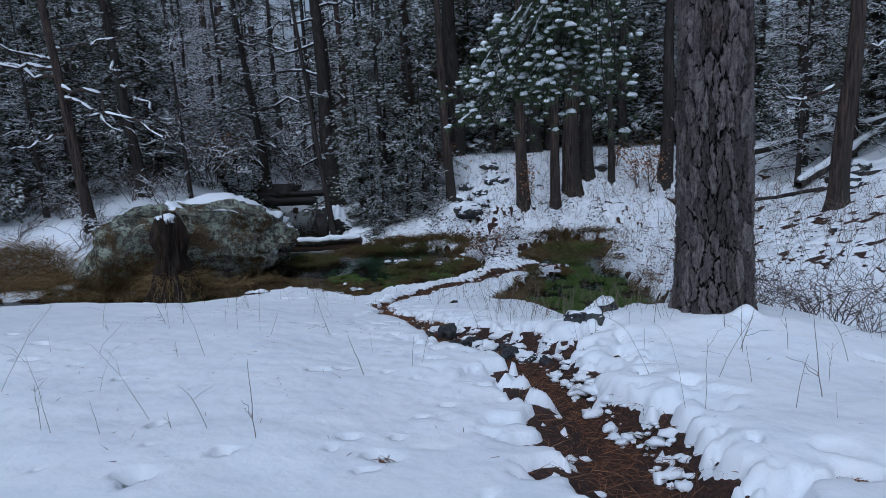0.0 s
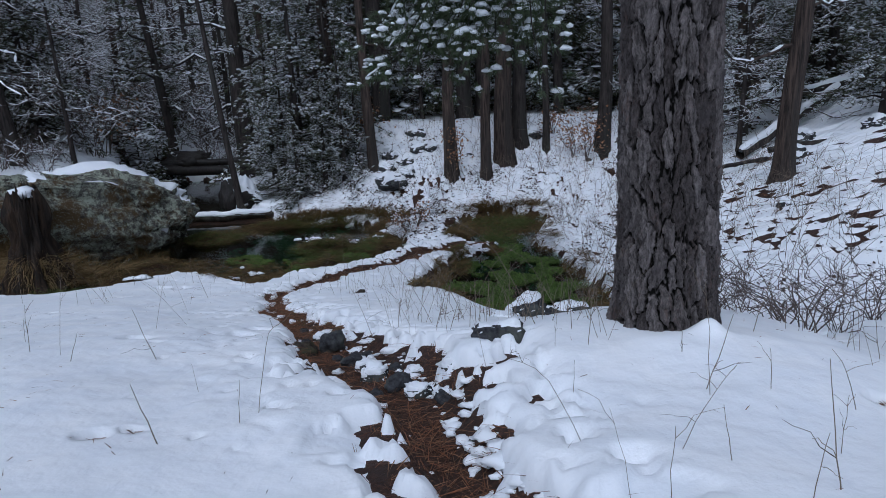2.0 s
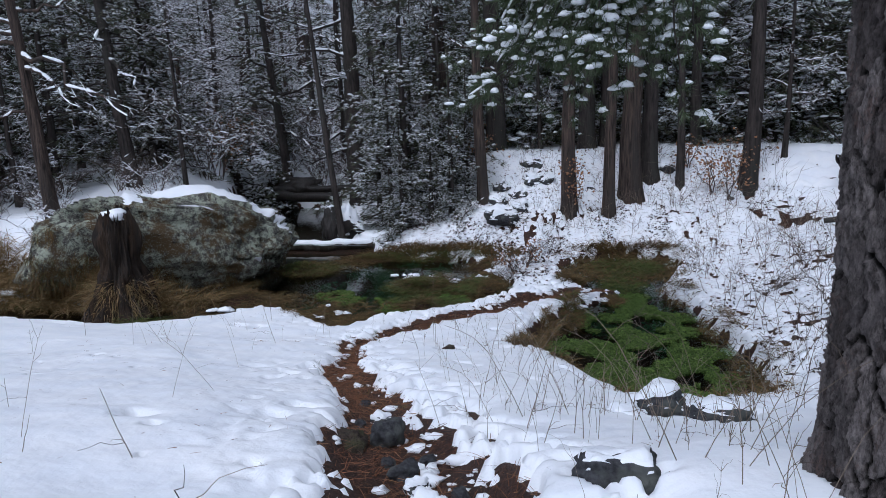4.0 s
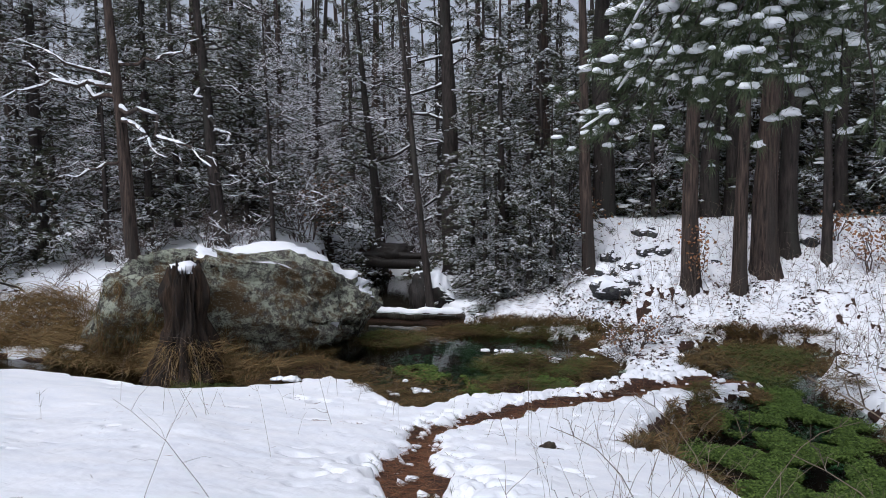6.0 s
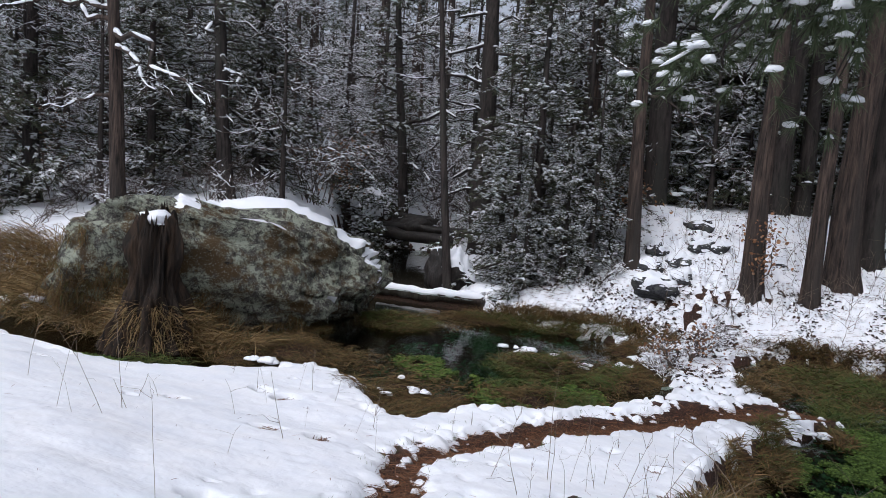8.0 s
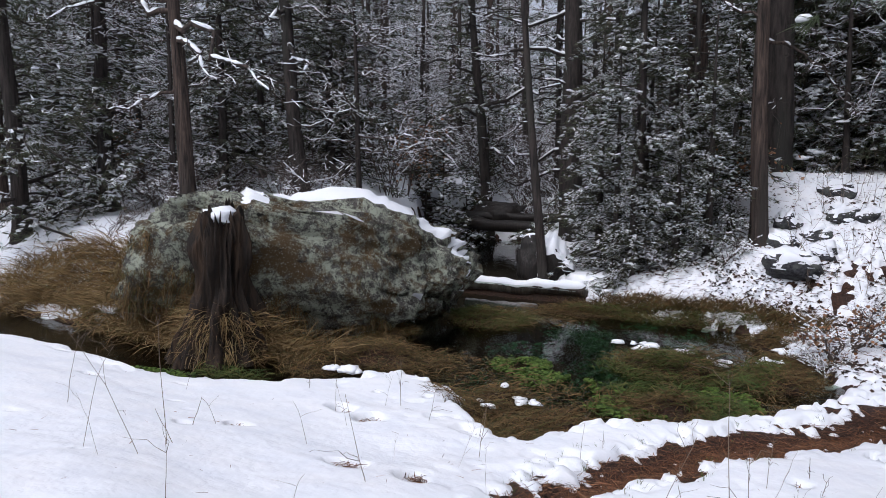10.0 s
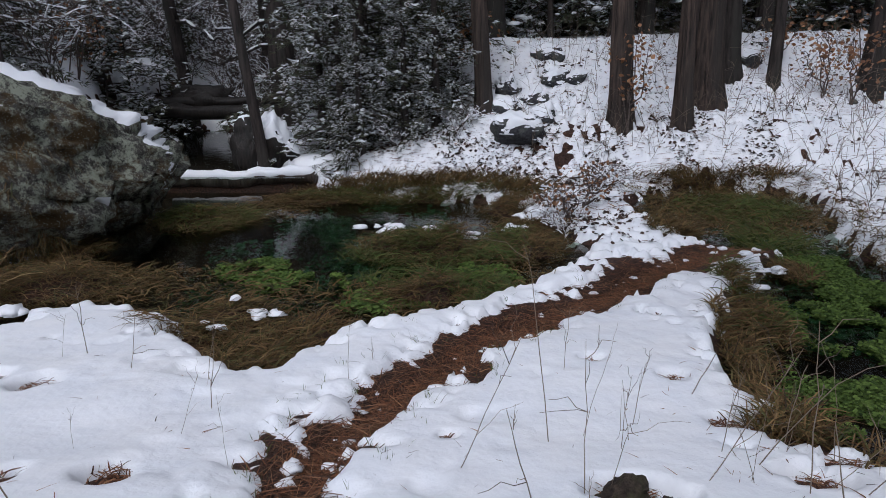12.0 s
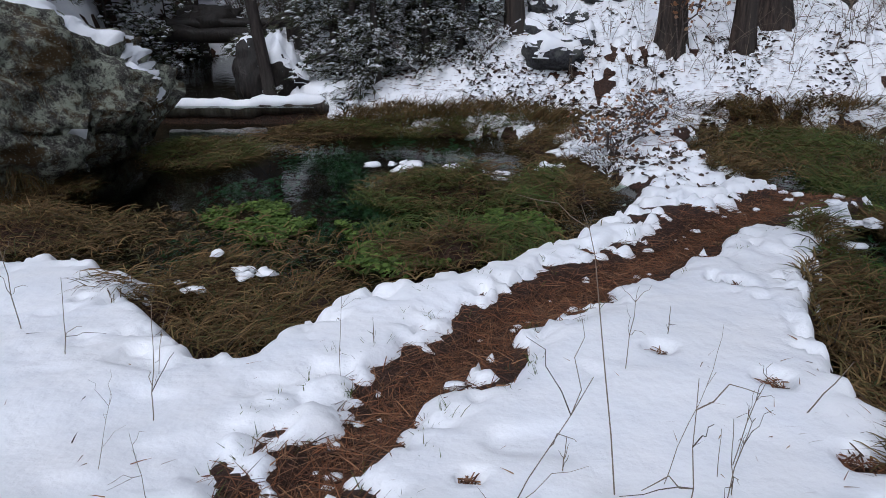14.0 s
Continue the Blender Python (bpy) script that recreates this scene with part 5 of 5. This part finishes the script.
# thin bare shoots on the slope and the far bank
random.seed(17)
g = Geo()
for k in range(900):
    x, y = (random.uniform(3.3, 9), random.uniform(9.5, 19.5)) if k < 560 else (random.uniform(-0.8, 6.5), random.uniform(18.7, 22))
    h = random.uniform(0.2, 0.8)
    base = Vector((x, y, top_at(x, y) - 0.05))
    tip = base + Vector((random.gauss(0, 0.3) * h, random.gauss(0, 0.3) * h, h))
    pts = limb_points(base, tip, -0.05 * h, 0.04 * h, 5)
    g.tube(pts, tapered(0.005, 0.002, 5), 3)
    for _ in range(3):
        s = pts[random.randint(1, 3)]
        e = s + Vector((random.gauss(0, 0.3), random.gauss(0, 0.3), random.uniform(0.05, 0.45))) * h
        g.tube([s, s.lerp(e, 0.5) + Vector((0, 0, 0.03 * h)), e], (0.0035, 0.0025, 0.0015), 3)
tagged(part("bare_shoots", g, STEM, smooth=False), "thin bare shoots sticking out of the snow", "plant", kind="stuff")


def shrub_mesh(radius, h, stems, seed, r=0.006, snowy=0.0, arch=0.6):
    random.seed(seed)
    g, s = Geo(), Geo()
    for k in range(stems):
        a = random.uniform(0, 6.28)
        e = Vector((radius * math.cos(a), radius * math.sin(a), h * random.uniform(0.5, 1)))
        pts = limb_points((0.1 * random.gauss(0, 1) * radius, 0.1 * random.gauss(0, 1) * radius, -0.05), e, -arch * 0.25 * h, 0.05, 8)
        g.tube(pts, tapered(r, r * 0.4, 8), 4)
        if snowy:
            snow_along(s, pts, [r] * 8, snowy * 0.8, 0.9)
        for q in pts[2:]:
            for _ in range(2):
                t = q + Vector((random.gauss(0, 0.2), random.gauss(0, 0.2), random.gauss(0.08, 0.15))) * (radius + h) * 0.5
                tw = limb_points(q, t, 0, 0.02, 4)
                g.tube(tw, tapered(r * 0.55, r * 0.25, 4), 3)
                if snowy:
                    snow_along(s, tw, [r * 0.6] * 4, snowy * 0.5, 0.8)
    return g.mesh("twigs", TWIG, False), (s.mesh("snow", SNOW) if snowy else None)


def shrub(x, y, meshes, label, size=1.0, turn=0.0, group=""):
    e = empty("bare_shrub", (x, y, top_at(x, y)), label, "shrub", group)
    e.rotation_euler.z = turn
    e.scale = (size, size, size)
    tagged(part("twig", meshes[0], None, e), kind="stuff")
    if meshes[1]:
        tagged(part("snow_load", meshes[1], None, e), kind="stuff")
    return e


low = [shrub_mesh(0.6, 0.5, 12, 61, 0.006), shrub_mesh(0.5, 0.7, 10, 62, 0.006), shrub_mesh(0.5, 0.55, 12, 63, 0.006, 0.55), shrub_mesh(0.9, 1.5, 14, 64, 0.010, 0.5)]
for k, (x, y, s) in enumerate(((3.3, 5.9, 1.0), (3.9, 6.6, 1.1), (3.0, 6.6, 0.8), (4.6, 7.3, 1.0), (4.9, 6.3, 0.9), (5.6, 8.2, 1.1), (4.2, 8.6, 1.0), (4.6, 12.5, 1.0), (4.2, 14.2, 1.0), (5.2, 15.5, 1.0))):
    shrub(x, y, low[k % 2], "tangled bare brown shrub above the snow", s, k * 1.9, "bare shrubs")
for k, (x, y, s) in enumerate(((-0.1, 16.4, 0.9), (0.2, 16.9, 1.0), (-0.2, 15.9, 0.7), (0.5, 18.2, 0.8), (-1.6, 19.2, 0.9), (-2.6, 19.3, 1.0))):
    shrub(x, y, low[2], "low bare shrub laced with snow by the water", s, k * 2.3, "snowy shrubs")
random.seed(15)
for k in range(46):
    x, y = (random.uniform(-22, -9.5), random.uniform(15.5, 27)) if k < 30 else (random.uniform(-13, -5), random.uniform(25, 34))
    shrub(x, y, low[3] if k % 2 else low[2], "snow-dusted bare thicket on the flat", random.uniform(0.7, 1.4), k, "thicket on the flat")

for k in range(70):
    x, y = random.uniform(-14, -5.4), random.uniform(26.6, 33)
    shrub(x, y, low[3] if k % 3 else low[1], "pale brown brush behind the upstream logs", random.uniform(0.8, 1.3), k * 2.1, "thicket on the flat")

for k in range(44):
    x, y = random.uniform(-22, -9.8), random.uniform(14.6, 20.5)
    shrub(x, y, low[k % 3], "bare brown thicket on the snowy flat", random.uniform(1.0, 1.7), k * 1.3, "thicket on the flat")


def oak(x, y, h, lean, leaves, seed, cluster):
    """A thin oak sapling that keeps its dry leaves."""
    random.seed(seed)
    e = empty("oak_sapling", (x, y, soil_at(x, y)), "oak sapling with dry orange-brown leaves in the snow", "sapling")
    g, l = Geo(), Geo()
    for _ in range(4):
        tip = Vector((lean[0] + random.gauss(0, 0.3), lean[1] + random.gauss(0, 0.2), h * random.uniform(0.7, 1)))
        pts = limb_points((0, 0, -0.05), tip, -0.1, 0.08, 8)
        g.tube(pts, tapered(0.016, 0.005, 8), 5)
        for q in pts[3:]:
            for _ in range(leaves):
                p = q + Vector((random.gauss(0, cluster), random.gauss(0, cluster), random.gauss(0, cluster * 0.8)))
                l.leaf(p, random.uniform(0.018, 0.042) * (0.7 if h < 0.6 else 1), 1.8, 6)
            g.tube([q, q.lerp(p, 0.5), p], (0.006, 0.004, 0.002), 3)
    tagged(part("stem", g, TWIG, e), kind="stuff")
    part("leaves", l, OAK_LEAF, e, "dry curled oak leaves")


oak(4.9, 20.0, 1.7, (0.2, 0), 12, 71, 0.22)
oak(4.6, 20.3, 1.2, (-0.4, 0), 8, 72, 0.2)
oak(1.1, 19.2, 1.6, (0.1, 0), 10, 73, 0.12)
oak(4.1, 21.2, 0.9, (0.1, 0), 6, 74, 0.15)
oak(0.1, 16.7, 0.55, (0.1, 0), 7, 78, 0.12)
oak(-0.1, 16.2, 0.45, (-0.2, 0), 6, 79, 0.12)
oak(-1.9, 21.4, 1.6, (0.1, 0), 12, 75, 0.3)
oak(-16.5, 18.6, 2.2, (0.2, 0), 16, 76, 0.35)
oak(-9.6, 22.0, 2.0, (0.2, 0), 14, 77, 0.4)

# bits of bark, needles and broken twigs that lie on the snow
random.seed(81)
g = Geo()
pts = [(random.uniform(-5, 5), random.uniform(2.3, 12)) for _ in range(900)] + [(random.uniform(-3.5, 6), random.uniform(18.3, 22)) for _ in range(6000)] + [(random.uniform(3.2, 9), random.uniform(9.5, 19.5)) for _ in range(6000)] + [(random.uniform(-3.5, 3), random.uniform(18.0, 19.3)) for _ in range(3500)]
pts += [(random.gauss(0.0, 0.5), random.gauss(16.6, 0.6)) for _ in range(700)] + [(random.gauss(0.5, 0.5), random.gauss(11.2, 0.5)) for _ in range(300)]
P = np.array(pts)
for (x, y), z, h in zip(pts, soil_height(P[:, 0], P[:, 1]), snow_depth(P[:, 0], P[:, 1])):
    if z < WATER_Z + 0.02:
        continue
    a = random.uniform(0, 6.28)
    g.blade((x, y, z + max(h, 0) + 0.004), (math.cos(a), math.sin(a), random.uniform(-0.02, 0.25)), random.uniform(0.02, 0.08) * (2.2 if y > 12 else 1), random.uniform(0.0015, 0.005) * (3 if y > 12 else 1), 0.2, 2)
tagged(part("twig_litter", g, LITTER, smooth=False), "scattered bits of bark, needles and twigs on the snow", "litter", kind="stuff")

# dark leaves and bark flakes that lie on the thin snow of the far bank, the neck and the slope
random.seed(83)
g = Geo()
pts = [(random.uniform(-3.6, 3.4), 18.2 + 1.3 * random.random() ** 1.6) for _ in range(7000)] + [(random.gauss(0.1, 0.5), random.gauss(16.5, 0.7)) for _ in range(900)]
pts += [(random.uniform(-1.6, 6.5), random.uniform(19.3, 22.4)) for _ in range(2200)] + [(random.uniform(3.0, 7.5), random.uniform(9.5, 18.5)) for _ in range(1800)]
P = np.array(pts)
for (x, y), z, h in zip(pts, soil_height(P[:, 0], P[:, 1]), snow_depth(P[:, 0], P[:, 1])):
    if z < WATER_Z + 0.02 or noise.noise(Vector((x * 1.3, y * 1.3, 4))) < -0.15:
        continue
    g.leaf((x, y, z + max(h, 0) + 0.008), random.uniform(0.012, 0.04), 0.9, 5)
tagged(part("leaf_litter", g, DARK_LITTER, smooth=False), "dark fallen leaves and bark flakes on thin snow", "litter", kind="stuff")

# grass tips that stand out of the snow beside the trail and the pools
random.seed(82)
g = Geo()
for _ in range(130):
    (ax, ay, aw), (bx, by, bw) = random.choice(list(zip(TRAIL[9:], TRAIL[10:])))
    t, sgn = random.random(), random.choice((-1, 1))
    x, y = ax + (bx - ax) * t + sgn * (aw + random.uniform(0.02, 0.3)), ay + (by - ay) * t - sgn * random.uniform(0, 0.2)
    z = top_at(x, y)
    for _ in range(random.randint(5, 14)):
        g.blade((x + random.gauss(0, 0.02), y + random.gauss(0, 0.02), z - 0.03), (random.gauss(0, 0.5), random.gauss(0, 0.5), 1), random.uniform(0.03, 0.09), 0.004, 0.8, 2)
tagged(part("grass_tips", g, GREEN_SEDGE, smooth=False), "green grass tips standing out of the snow", "grass", kind="stuff")

# dead grass and litter in the hollows of the snow
for k, (x, y, rr) in enumerate(HOLES):
    random.seed(300 + k)
    g = Geo()
    z = soil_at(x, y)
    for _ in range(int(60 + 500 * rr)):
        a, d = random.uniform(0, 6.28), rr * 0.75 * math.sqrt(random.random())
        b = random.uniform(0, 6.28)
        g.blade((d * math.cos(a), d * math.sin(a) * 0.8, 0.035 - 0.03 * d / rr + random.uniform(-0.03, 0.012)), (math.cos(b), math.sin(b), random.uniform(-0.2, 0.35)), random.uniform(0.04, 0.11), random.uniform(0.003, 0.008), 0.6, 2)
    ob = part("grass_clump", g, LITTER, smooth=False)
    ob.location = (x, y, z + (0.01 if rr < 0.2 else 0.0))
    tagged(ob, "clump of dead brown grass melted out of the snow", "grass", "grass clumps")
